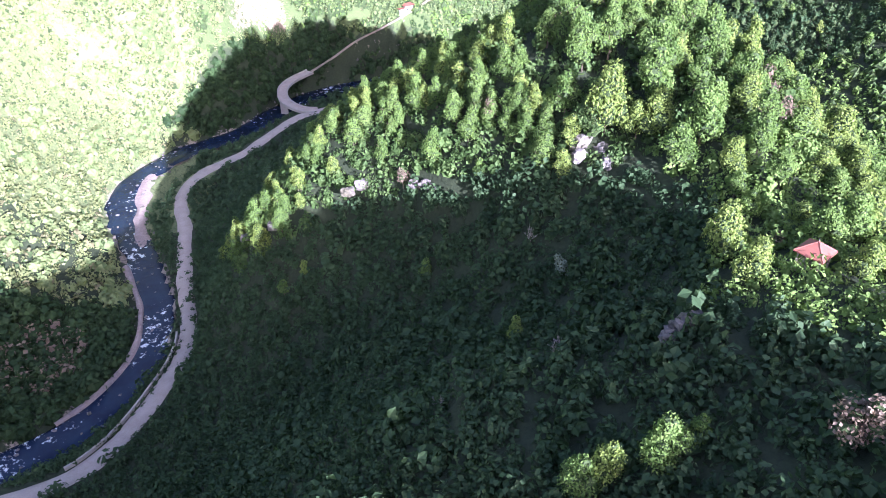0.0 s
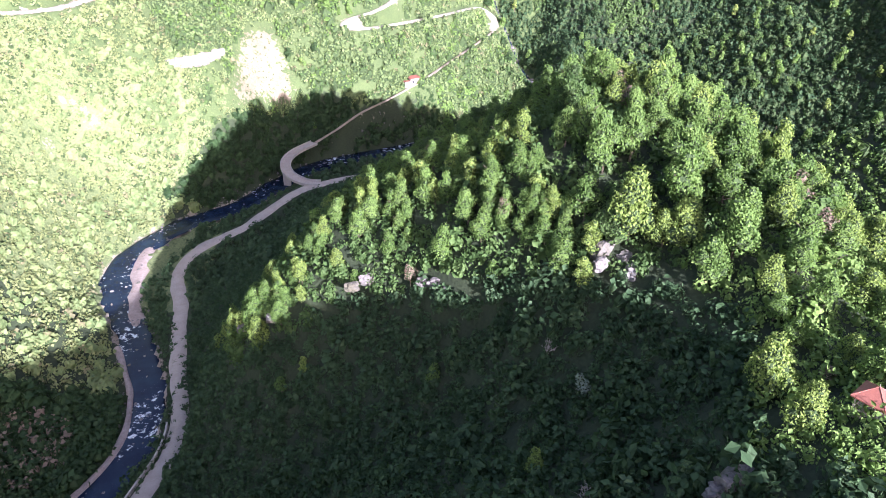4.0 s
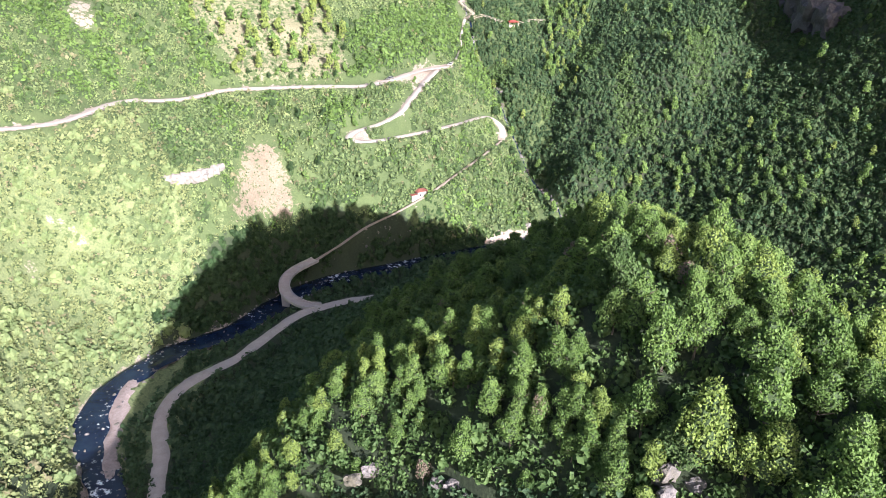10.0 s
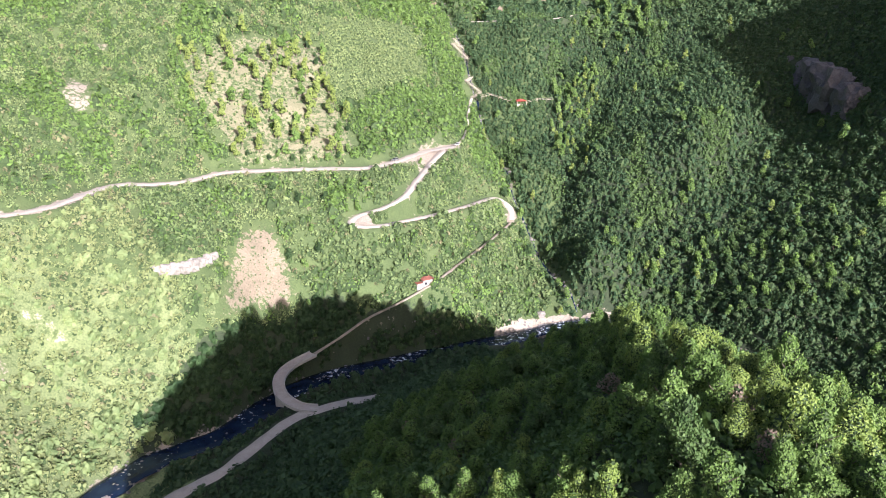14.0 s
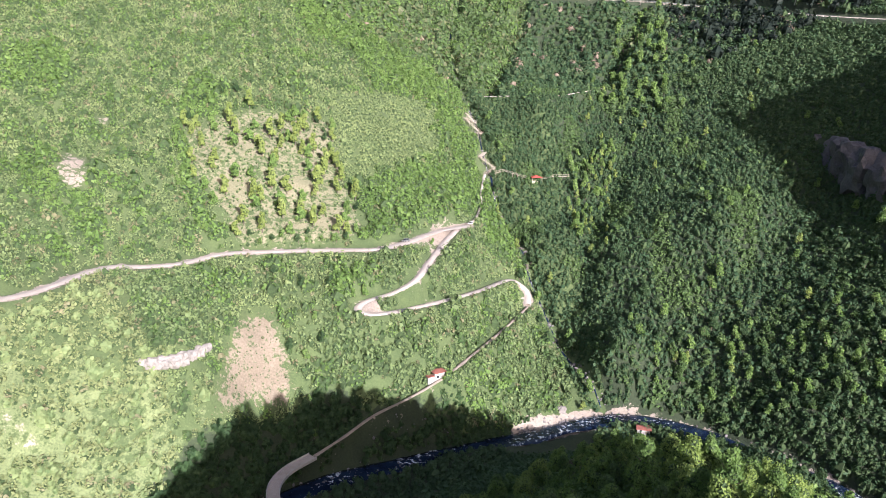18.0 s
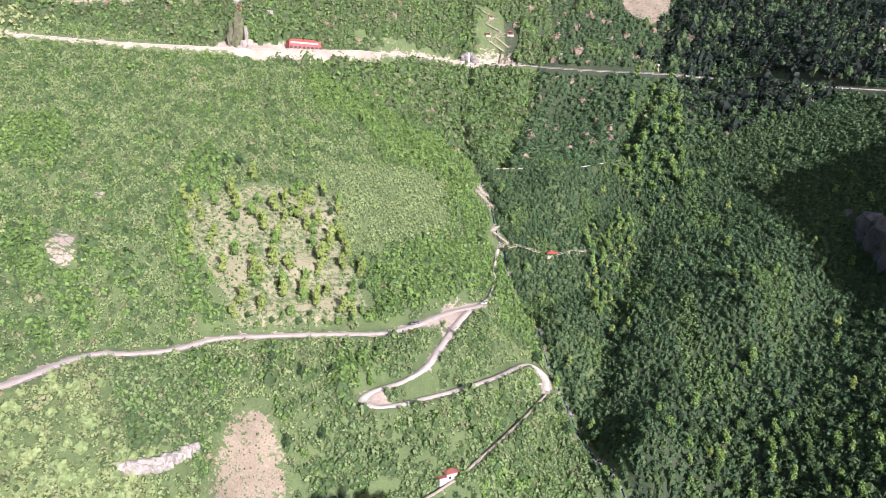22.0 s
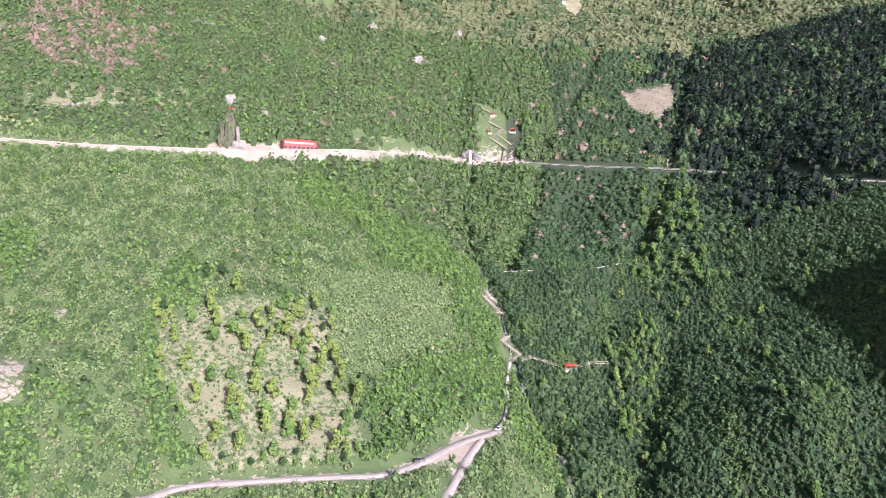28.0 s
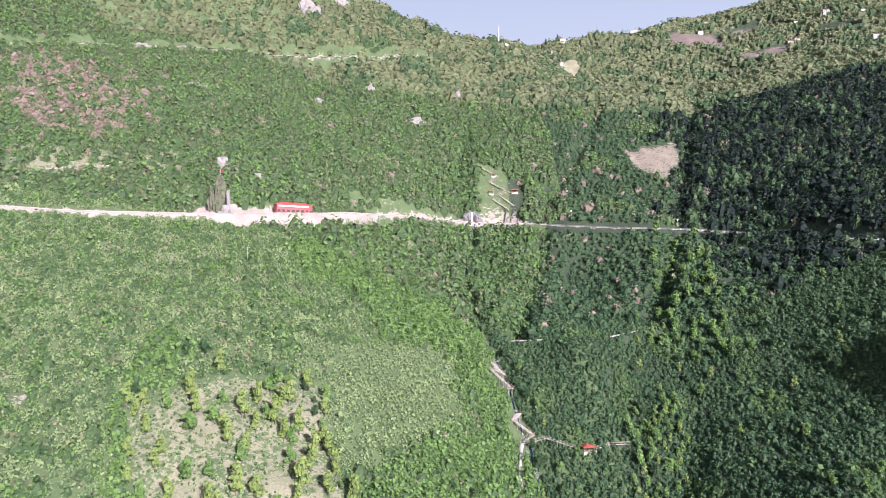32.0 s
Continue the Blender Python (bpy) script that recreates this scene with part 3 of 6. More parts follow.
def bare_crown(seed, tall, rad):
    """Leafless branches, forking twice."""
    rng = random.Random(seed)
    bm = bmesh.new()
    for i in range(9):
        a, h = rng.uniform(0, 6.28), tall * rng.uniform(0.25, 0.6)
        m = Vector((rad * 0.5 * math.cos(a), rad * 0.5 * math.sin(a), h + tall * 0.22))
        tube(bm, (0, 0, h), m, 0.07, 0.045, 5)
        for j in range(4):
            e = m + Vector((rng.uniform(-1, 1) * rad * 0.5, rng.uniform(-1, 1) * rad * 0.5, rng.uniform(0.05, 0.25) * tall))
            tube(bm, m, e, 0.045, 0.025, 4)
            for k in range(2):
                tube(bm, m.lerp(e, 0.6), e + Vector((rng.uniform(-1, 1), rng.uniform(-1, 1), rng.uniform(0, 1))) * rad * 0.25, 0.03, 0.012, 3)
    me = bpy.data.meshes.new("crown")
    bm.to_mesh(me)
    bm.free()
    return me


def make_tree(name, label, crown, trunk):
    e = new(name)
    for n, me in (("trunk", trunk), ("crown", crown)):
        o = new(n, me)
        o.parent = e
    return tagged(e, label, "tree")


def place_tree(proto, x, y, size=1.0, squash=1.0, turn=None, sink=0.15):
    z = float(height(x, y)) - sink
    t = random.uniform(0, 360) if turn is None else turn
    return copy_thing(proto, pose(x, y, z, random.uniform(-4, 4), random.uniform(-4, 4), t) @ Matrix.Diagonal((size, size, size * squash, 1)))


def scatter(x0, x1, y0, y1, step, seed, rows=None):
    """Places on a jittered lattice, or in planted rows turned by an angle."""
    r = np.random.RandomState(seed)
    gx, gy = np.meshgrid(np.arange(x0, x1, step if rows is None else step / 1.45), np.arange(y0, y1, step if rows is None else step / 1.45))
    j = 0.42 if rows is None else 0.24
    if rows is not None:
        a, cx, cy = math.radians(rows), (x0 + x1) / 2, (y0 + y1) / 2
        gx, gy = (gx - cx) * 1.45, (gy - cy) * 1.45
        gx, gy = cx + gx * math.cos(a) - gy * math.sin(a), cy + gx * math.sin(a) + gy * math.cos(a)
        keep = (gx > x0) & (gx < x1) & (gy > y0) & (gy < y1)
        gx, gy = gx[keep], gy[keep]
    gx = gx + r.uniform(-j, j, gx.shape) * step
    gy = gy + r.uniform(-j, j, gy.shape) * step
    return gx.ravel(), gy.ravel()


def steepened(x, y, seed):
    """Adds bushes where the ground is steep, so that the cover stays as close up the slope as on the flat."""
    r = np.random.RandomState(seed)
    k = np.hypot(height(x + 1.5, y) - height(x - 1.5, y), height(x, y + 1.5) - height(x, y - 1.5)) / 3.0
    more = np.clip(np.sqrt(1 + k * k) - 1, 0, 1.6)
    xs, ys = [x], [y]
    for part_of in (0.0, 1.0):
        pick = r.rand(len(x)) < (more - part_of) * 1.15
        xs.append(x[pick] + r.uniform(-1.3, 1.3, pick.sum()))
        ys.append(y[pick] + r.uniform(-1.3, 1.3, pick.sum()))
    return np.concatenate(xs), np.concatenate(ys)


def clear_of(x, y, road=2.0, river=8.5, brook=0.0):
    ok = np.ones(len(x), bool)
    for line, half in ROADS:
        ok &= nearest(x, y, line)[0] > half + (0.9 if half < 1.6 else 0.8 * road if half < 2.2 else road) + (3.2 if half > 3 else 0)
    ok &= nearest(x, y, BRIDGE)[0] > 5
    ok &= nearest(x, y, WATER)[0] > river
    if brook:
        ok &= nearest(x, y, BROOK)[0] > brook
    for poly in BARE:
        ok &= ~inside(x, y, poly)
    return ok


def thinned(x, y, seed):
    """Keeps every bush in the main valley and one in six on the slopes outside it."""
    valley_side = (x > -0.56 * y - 60) & (x < 0.6 * y + 95) & (y > 28)
    return valley_side | (np.random.RandomState(seed).rand(len(x)) < 0.16)


def brush(name, x, y, size, sprays, material, seed, label, leaf=0.42, tall=1.0, category="shrubs", uneven=0.1, twigs=True, loose=0.42, heart=1.0):
    """Many bushes in one mesh, each a lumpy mound of leaf sprays, rooted in the slope; twigs colours the hearts dark as
    inner shade.
    """
    rng = np.random.RandomState(seed)
    keep = thinned(x, y, seed)
    x, y = x[keep], y[keep]
    n = len(x)
    z = height(x, y)
    s = size * rng.uniform(0.7, 1.25, n) * np.where(rng.rand(n) < uneven, rng.uniform(1.2, 1.7, n), 1.0)
    d = rng.normal(0, 1, (n, sprays, 3))
    d /= np.linalg.norm(d, axis=2)[:, :, None]
    d[:, :, 2] = np.abs(d[:, :, 2]) * 1.15 - 0.12
    lump = rng.uniform(0.65, 1.15, (n, sprays, 1))
    c = np.stack([x, y, z + 0.1], 1)[:, None] + d * lump * s[:, None, None] * np.array((0.62, 0.62, 0.8 * tall))
    sizes = (rng.uniform(0.6, 1.3, (n, sprays)) * (leaf * s)[:, None]).ravel()
    v = kites(c.reshape(-1, 3), d.reshape(-1, 3), sizes, rng, loose)
    cv, cf = cores(np.stack([x, y, z], 1), s * 0.46 * heart, s * 0.56 * tall * heart, rng, 5, ((0.85, -0.5), (1.0, 0.45), (0.3, 1.0)))
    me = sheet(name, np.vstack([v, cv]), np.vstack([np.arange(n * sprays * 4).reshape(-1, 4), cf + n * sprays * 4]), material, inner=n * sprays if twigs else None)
    return tagged(new(name, me), label, category, kind="stuff")


# ---- the ground, one sheet ----
ORCHARD = [(-153, 487), (-135, 505), (-119, 517), (-78, 532), (-65, 486), (-48, 452), (-53, 438), (-87, 427), (-106, 424), (-118, 434), (-137, 453)]
PALE_BANK = [(-175, 340), (-162, 375), (-142, 376), (-127, 353), (-118, 338), (-112, 331), (-112, 300), (-175, 300)]
DENSE_GROVE = [(-139, 376), (-108, 406), (-97, 380), (-100, 357), (-104, 344), (-115, 338), (-127, 353)]
TREE_BELTS = [[(-157, 495), (-164, 529), (-156, 547), (-142, 523), (-136, 495), (-147, 491)],
              [(-158, 489), (-150, 488), (-137, 453), (-128, 439), (-114, 426), (-111, 410), (-125, 423), (-137, 443)],
              [(-208, 424), (-203, 442), (-181, 429), (-174, 419), (-160, 408), (-159, 396), (-170, 400), (-184, 405), (-194, 401)],
              [(-270, 530), (-256, 558), (-233, 539), (-229, 505), (-245, 501), (-249, 492)],
              [(-131, 678), (-114, 759), (-82, 837), (-60, 800), (-24, 707), (-8, 632), (-11, 579), (-37, 617), (-58, 595), (-79, 641), (-111, 638)],
              [(-63, 408), (-48, 419), (-36, 417), (-38, 411), (-57, 394)]]
LUSH_BANK = [(-58, 476), (-32, 517), (2, 588), (8, 559), (-3, 506), (-23, 472), (-40, 440), (-53, 436), (-49, 452)]
RUSSET_WOOD = [(-497, 943), (-458, 1000), (-395, 1010), (-307, 868), (-316, 819), (-375, 835), (-434, 847)]
DRY_TERRACES = [[(-397, 789), (-344, 806), (-290, 795), (-254, 827), (-236, 779), (-286, 756), (-352, 719)], [(-128, 855), (-84, 880), (-41, 897), (-121, 841)], [(-207, 644), (-193, 664), (-169, 649), (-169, 618), (-195, 615)],
                [(-80, 839), (-60, 845), (-34, 794), (-48, 793)]]
FALLOW = [(-85, 386), (-77, 380), (-72, 369), (-66, 368), (-71, 360), (-84, 349), (-92, 335), (-97, 332), (-95, 343), (-95, 362), (-94, 375)]
FAR_FALLOW = [(180, 1024), (250, 1056), (232, 985), (204, 945), (178, 978)]
SLIPS = [[(-159, 306), (-156, 311), (-142, 311), (-139, 308), (-145, 303)], [(-159, 288), (-155, 296), (-152, 286), (-155, 280)], [(-197, 446), (-184, 446), (-175, 426), (-179, 412), (-188, 420)], [(-200, 484), (-188, 487), (-186, 479), (-196, 476)], [(-152, 618), (-130, 626), (-128, 612), (-146, 604)], [(-335, 722), (-285, 770), (-280, 762), (-325, 716)]]
VILLAGE_FIELDS = [[(413, 1625), (506, 1604), (479, 1480), (403, 1560)], [(449, 1391), (517, 1452), (576, 1451), (549, 1404), (481, 1367)], [(640, 1486), (676, 1486), (687, 1419), (667, 1402), (637, 1453)], [(520, 1640), (600, 1640), (590, 1600), (530, 1600)]]
MEADOW_STRIP = [(-81, 553), (-52, 607), (-18, 626), (-13, 579), (-38, 512), (-61, 480), (-73, 500)]
MEADOW = [(160, 1456), (204, 1446), (190, 1340), (160, 1346)]
WASH = [(22, 388), (46, 400), (70, 409), (88, 408), (84, 414), (70, 417), (54, 411), (40, 404), (22, 395)]
SPOIL = [(-204, 702), (-188, 688), (-160, 698), (-136, 716), (-118, 738), (-116, 762), (-146, 756), (-196, 722)]
STAIRS = [[(9, 919), (51, 919), (55, 952), (38, 981), (9, 987), (9, 960)], [(11, 588), (27, 588), (26, 600), (20, 616), (11, 616)], [(2, 628), (17, 628), (14, 658), (2, 658)]]
BARE = STAIRS + [SPOIL, FALLOW, FAR_FALLOW, PARKING, TURNING, WATERFALL_YARD, MEADOW, WASH, HAIRPIN_YARD] + SLIPS[:4] + VILLAGE_FIELDS


def softened(mask, times=2):
    m = mask.reshape(MX.shape).astype(float)
    for _ in range(times):
        p = np.pad(m, 1, mode="edge")
        m = (p[:-2, 1:-1] + p[2:, 1:-1] + p[1:-1, :-2] + p[1:-1, 2:] + 2 * m) / 6
    return m.ravel()


def ground():
    ny, nx = MX.shape
    a = (np.arange(ny - 1)[:, None] * nx + np.arange(nx - 1)[None]).ravel()
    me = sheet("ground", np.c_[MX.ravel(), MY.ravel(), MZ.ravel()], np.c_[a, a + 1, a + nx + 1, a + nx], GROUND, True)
    x, y = MX.ravel(), MY.ravel()
    inn = lambda polys: np.any([inside(x, y, p) for p in polys], axis=0)
    rubble = np.maximum(0.45 * inn(SLIPS), 0.27 * inn(STAIRS[:1]))
    rubble = np.maximum(rubble, inn([SPOIL, PARKING, WASH]) * 1.0 + 0.6 * inn([WATERFALL_YARD]) + 0.6 * inn([TURNING, HAIRPIN_YARD]))
    rubble = np.maximum(rubble, (nearest(x, y, UPPER_ROAD)[0] < 8.5) * 0.6 * (x < 60))
    for line, half in ROADS[:4] + ROADS[6:8]:
        d, zr = nearest(x, y, line)
        rubble = np.maximum(rubble, (d < half + (1.4 if half > 2.5 and half < 3.1 else 0.3)) * (0.7 if half > 1.5 else 0.4))
    for line in (TOP_ROAD, TERRACE):
        rubble = np.maximum(rubble, (nearest(x, y, line)[0] < 6.5) * 0.5)
    d = nearest(x, y, WATER)[0]
    rubble = np.maximum(rubble, (d < 6.0) * (MZ.ravel() < 2.0) * (nearest(x, y, TRACK)[0] > 20) * 0.75)
    low = (y < 335 + 22 * waves(x, y, 30, 93)) & (x < -60) & (y > 180)
    # Woodland litter also darkens the bank along the spur's cast shadow.
    covers = {"grass": softened(low * 0.5, 9), "litter_and_shade": softened((x > 70) & (y < 1130) | (x > 40) & (y > 900) | (y < 300) & (x > -85) | (x < -60) & (x > -150) & (y < 215) | (y > 290) & (x > -118) & (y < np.interp(x, [-115, -96, -61, -20, 31], [303, 329, 366, 376, 396])), 3), "pasture": softened(np.maximum(np.maximum(inn([MEADOW]) * 0.8, np.maximum(inn([ORCHARD]) * 0.41, inn(DRY_TERRACES) * 0.45)), 0.2 * inn([MEADOW_STRIP])) + 0.12 * ((waves(x, y, 42, 77) > 0.6) & (x < 40) & (y > 300) & (y < 700))), "soil": softened(0.7 * inn(VILLAGE_FIELDS)), "fallow": softened(0.5 * inn([FALLOW, FAR_FALLOW])), "rubble": softened(rubble, 1)}
    for name, values in covers.items():
        me.attributes.new(name, "FLOAT", "POINT").data.foreach_set("value", values.astype(np.float32))
    return tagged(new("ground", me), "steep green valley sides with scrub, turf and bare soil", "ground", kind="structure")


ground()
sky_x, sky_z = np.meshgrid(np.linspace(-2600, 2900, 23), np.array([-100.0, 500.0, 900.0, 1300.0, 1800.0, 2400.0]))
sky_y = 3380 - ((sky_x - 150) / 2750) ** 2 * 900
k = (np.arange(5)[:, None] * 23 + np.arange(22)[None]).ravel()
tagged(new("backdrop", sheet("backdrop", np.c_[sky_x.ravel(), sky_y.ravel(), sky_z.ravel()], np.c_[k, k + 1, k + 24, k + 23], haze_material(), True)), "pale hazy blue sky behind the ridge", "sky", kind="structure")


def ribbon(name, line, half, material, label, lift=0.0, wobble=0.35, category="road", crown=0.12, lateral=5):
    """A road or stream surface that follows a line, with uneven edges."""
    t = np.gradient(line[:, :2], axis=0)
    t /= np.linalg.norm(t, axis=1)[:, None]
    nrm = np.c_[-t[:, 1], t[:, 0]]
    s = np.arange(len(line)) * 2.0
    us = np.linspace(-1, 1, lateral)
    verts = []
    for u in us:
        w = half * u + np.sign(u) * wobble * (waves(s, s * 0 + u * 9, 13, 40) if abs(u) == 1 else 0)
        verts.append(np.c_[line[:, :2] + nrm * w[:, None] if np.ndim(w) else line[:, :2] + nrm * w, line[:, 2] + lift + crown * (1 - u * u) - (0.45 if abs(u) == 1 else 0)])
    v = np.stack(verts, 1).reshape(-1, 3)
    a = (np.arange(len(line) - 1)[:, None] * lateral + np.arange(lateral - 1)[None]).ravel()
    me = sheet(name, v, np.c_[a, a + lateral, a + lateral + 1, a + 1][:, ::-1], material, True)
    return tagged(new(name, me), label, category, kind="structure")


ribbon("road", UPPER_ROAD, 3.2, GRAVEL, "pale unsurfaced mountain road cut into the slope")
ribbon("road", VALLEY_ROAD, 2.7, ROAD_DUST, "narrow dusty track across the green slope")
ribbon("road", LOOP_ROAD, 1.9, ROAD_DUST, "hairpin dirt road winding down the slope")
ribbon("road", TRACK, 0.8, PATH_DIRT, "narrow stony path down to the river")
ribbon("road", RIVER_ROAD, 2.5, ROAD_DUST, "grey dirt road beside the river")
ribbon("road", TOP_ROAD, 2.9, GRAVEL, "pale track high on the wooded slope")
ribbon("road", TERRACE, 2.8, GRAVEL, "pale terraced track above the mountain road")
ribbon("footpath", HILL_TRACK, 0.8, ROAD_DUST, "faint path crossing the hazel grove", category="path")
ribbon("footpath", FOOTPATH, 0.9, ROAD_DUST, "pale footpath climbing beside the ravine", category="path")
ribbon("gravel_bar", smooth_line([(-116, 272, -0.7), (-115.5, 262, 0.1), (-114.5, 253, 0.3), (-112, 243, 0.35), (-109, 230, 0.3), (-105, 219, 0.0), (-100, 208, -0.7)]), 2.6, ROCK_PINK, "pinkish gravel bar inside the river's bend", lift=0.3, wobble=1.1, category="gravel", crown=0.35)
bank_line = WATER[(WATER[:, 1] > 128) & (WATER[:, 1] < 206) & (WATER[:, 0] < -80)].copy()
step = np.gradient(bank_line[:, :2], axis=0)
bank_line[:, :2] += np.c_[-step[:, 1], step[:, 0]] / np.linalg.norm(step, axis=1)[:, None] * 5.3
bank_line[:, 2] = 0.7
ribbon("stone_bank", bank_line, 1.0, ROCK_PINK, "strip of grey stones along the river's edge", wobble=0.4, category="bank", crown=0.3)
w = WATER.copy()
w[:, 2] = 0.35
ribbon("river", w, 5.6, WATER_MAT, "dark blue mountain river with white rapids", wobble=1.2, category="water", crown=0.0, lateral=9).data.update()
b = BROOK.copy()
b[:, 2] = height(b[:, 0], b[:, 1]) + 0.35
ribbon("brook", b, 0.55, WATER_MAT, "narrow mountain brook falling down the ravine", wobble=0.5, category="water", crown=0.0)


# ---- trees on the spur, one by one ----
protos = []
for i, (mat, n, rad, tall, low, lobes, size, label) in enumerate([
        (LEAF_SPUR, 3600, 3.4, 7.4, 1.2, 13, 0.30, "broad leafy tree with a fresh green rounded crown"),
        (LEAF_SPUR, 3400, 2.9, 8.6, 1.3, 13, 0.29, "upright leafy tree in fresh spring green"),
        (LEAF_SPUR_PALE, 2800, 2.5, 7.8, 1.2, 12, 0.27, "slender tree with yellow-green spring leaves"),
        (LEAF_MID, 3600, 3.3, 7.2, 1.0, 14, 0.30, "dense mid-green broadleaf tree"),
        (LEAF_SPUR_PALE, 3800, 3.7, 7.0, 1.0, 15, 0.30, "spreading tree with pale yellow-green leaves"),
        (LEAF_SPUR, 2200, 2.3, 5.0, 0.7, 10, 0.27, "small leafy tree on the wooded spur")]):
    t = make_tree("slender_tree" if i in (1, 2) else "young_tree" if i == 5 else "broadleaf_tree", label, crown_mesh("crown", 50 + i, n, rad, tall, low, lobes, size, mat), trunk_mesh(60 + i, tall, low, rad))
    protos.append(tagged(t, group={1: "slender trees on the spur", 2: "slender trees on the spur", 5: "young trees on the spur"}.get(i, "trees on the spur")))
bud = tagged(make_tree("budding_tree", "tree with pinkish-brown budding twigs and few leaves", crown_mesh("crown", 71, 900, 2.4, 5.2, 1.4, 7, 0.3, LEAF_BUD), trunk_mesh(72, 5.2, 1.4, 2.4)), group="trees on the spur")
blossom = make_tree("silver_tree", "small silvery pale-leaved tree on the shaded slope", crown_mesh("crown", 73, 800, 2.0, 3.8, 0.9, 6, 0.3, LEAF_BLOSSOM), trunk_mesh(74, 3.8, 0.9, 2.0))
bare_me = bare_crown(75, 6.0, 2.6)
bare_me.materials.append(surface("grey_twigs", (0.3, 0.26, 0.24), (0.5, 0.45, 0.43), 2.0, 0.9))
bare = make_tree("bare_tree", "leafless pale grey tree", bare_me, trunk_mesh(76, 5.0, 1.6, 2.2))

SPUR_TOP = [(-52, 152), (-52, 170), (-30, 172), (-22, 190), (-30, 225), (-12, 262), (14, 292), (40, 325), (62, 345), (76, 300), (72, 240), (70, 190), (68, 140), (72, 100), (68, 62), (52, 55), (42, 58), (33, 68), (38, 80), (41, 90), (36, 102), (26, 110), (14, 118), (8, 124), (-5, 134), (-18, 142), (-34, 145)]
random.seed(5)
sx, sy = scatter(-60, 90, 52, 300, 6.1, 11)
ok = inside(sx, sy, SPUR_TOP) & clear_of(sx, sy, 2.0, 12)
spots = [(x, y) for x, y in zip(sx[ok], sy[ok])]
for x, y in spots:
    edge = x < 20 and y < 175
    right = x > 30
    if math.hypot(x - 46, y - 70.8) < 4.6 or math.hypot(x - 43, y - 65) < 6.5 or math.hypot(x - 50, y - 62) < 4:
        continue
    pool = [2, 4, 0, 4, 1, 0] if right else ([5, 4, 0, 5, 1, 2] if edge else [3, 0, 1, 5, 0, 5, 1, 3, 4])
    k = random.choice(pool)
    s = random.uniform(0.6, 0.95) if edge or y < 100 else random.uniform(0.7, 1.25)
    tall = random.uniform(0.9, 1.25) if edge or y < 100 else random.uniform(0.95, 1.35)
    if y > 152 and x < 26:
        s, tall = s * 0.88, random.uniform(0.75, 1.0)
    if random.random() < 0.025:
        place_tree(bud, x, y, random.uniform(0.8, 1.1))
    elif random.random() < 0.93:
        place_tree(protos[k], x, y, s, tall)
for px, py, _ in smooth_line(SPUR_ARM, 4.0):
    for k in range(4):
        place_tree(protos[random.choice((5, 2, 0, 1))], px + random.uniform(-4, 4), py + random.uniform(-2, 6), random.uniform(0.6, 0.9), random.uniform(0.9, 1.2))
for p, x, y, s in ((bud, 34.6, 148.3, 1.15), (bud, 58, 118, 1.2), (bud, -2, 176, 0.9), (blossom, 20.5, 95, 0.95), (bare, 17, 105, 0.55), (bare, 0.5, 69, 0.4), (bare, 16, 70, 0.5), (bud, 37, 42, 1.25), (bud, 45, 78, 0.5),
                   (protos[0], 22.5, 46.5, 0.9), (protos[2], 16.8, 46.5, 0.85), (protos[0], 14.0, 45.5, 0.8), (protos[5], 26, 48, 0.7), (protos[5], -1.5, 118, 0.75), (protos[2], 12, 82, 0.6), 
                   (protos[0], -36, 138, 0.6), (protos[2], -30, 138, 0.6)):
    place_tree(p, x, y, s)


# ---- orchard and scattered trees on the far slope ----
orchard_tree = tagged(make_tree("orchard_tree", "small yellow-green orchard tree on dry grass", crown_mesh("crown", 81, 520, 1.6, 4.6, 0.5, 7, 0.42, LEAF_YELLOW), trunk_mesh(82, 4.4, 0.7, 1.5)), group="orchard trees")
orchard_bush = tagged(make_tree("orchard_tree", "low round green orchard tree on dry grass", crown_mesh("crown", 83, 460, 1.8, 3.6, 0.3, 7, 0.45, LEAF_FRESH), trunk_mesh(84, 3.0, 0.6, 1.6)), group="orchard trees")
ox, oy = scatter(-160, -50, 425, 525, 8.6, 14)
ok = inside(ox, oy, ORCHARD) & clear_of(ox, oy, 2.5)
for x, y in zip(ox[ok], oy[ok]):
    if random.random() < 0.72:
        place_tree(random.choice((orchard_tree, orchard_tree, orchard_bush)), x, y, random.uniform(1.5, 2.25), random.uniform(0.95, 1.3))
valley = [tagged(make_tree("ravine_tree", lab, crown_mesh("crown", 90 + i, n, rad, tall, low, 9, size, mat), trunk_mesh(95 + i, tall, low, rad)), group="trees in the ravine")
          for i, (mat, n, rad, tall, low, size, lab) in enumerate([(LEAF_DEEP_SHADE, 620, 3.0, 6.5, 1.2, 0.62, "deep green tree in the ravine woods"), (LEAF_FRESH, 600, 2.7, 7.0, 1.2, 0.6, "bright green tree in the ravine woods"),
                                                                  (LEAF_YELLOW, 480, 2.1, 6.6, 1.0, 0.55, "narrow light green tree among darker woods")])]
vx, vy = scatter(20, 240, 330, 720, 13.5, 17)
belt = (np.abs(vx - np.interp(vy, [400, 470, 500, 590, 720], [100, 92, 80, 90, 120])) < 13) | (nearest(vx, vy, BROOK)[0] < 14) | (vx > 120) & (waves(vx, vy, 60, 61) > 0.25) | (vy < 450) & (vx > 100)
ok = belt & clear_of(vx, vy, 3, 9, 0.8)
for x, y in zip(vx[ok], vy[ok]):
    place_tree(valley[random.choice((0, 0, 0, 1, 1, 2))], x, y, random.uniform(0.8, 1.25), random.uniform(0.8, 1.1))
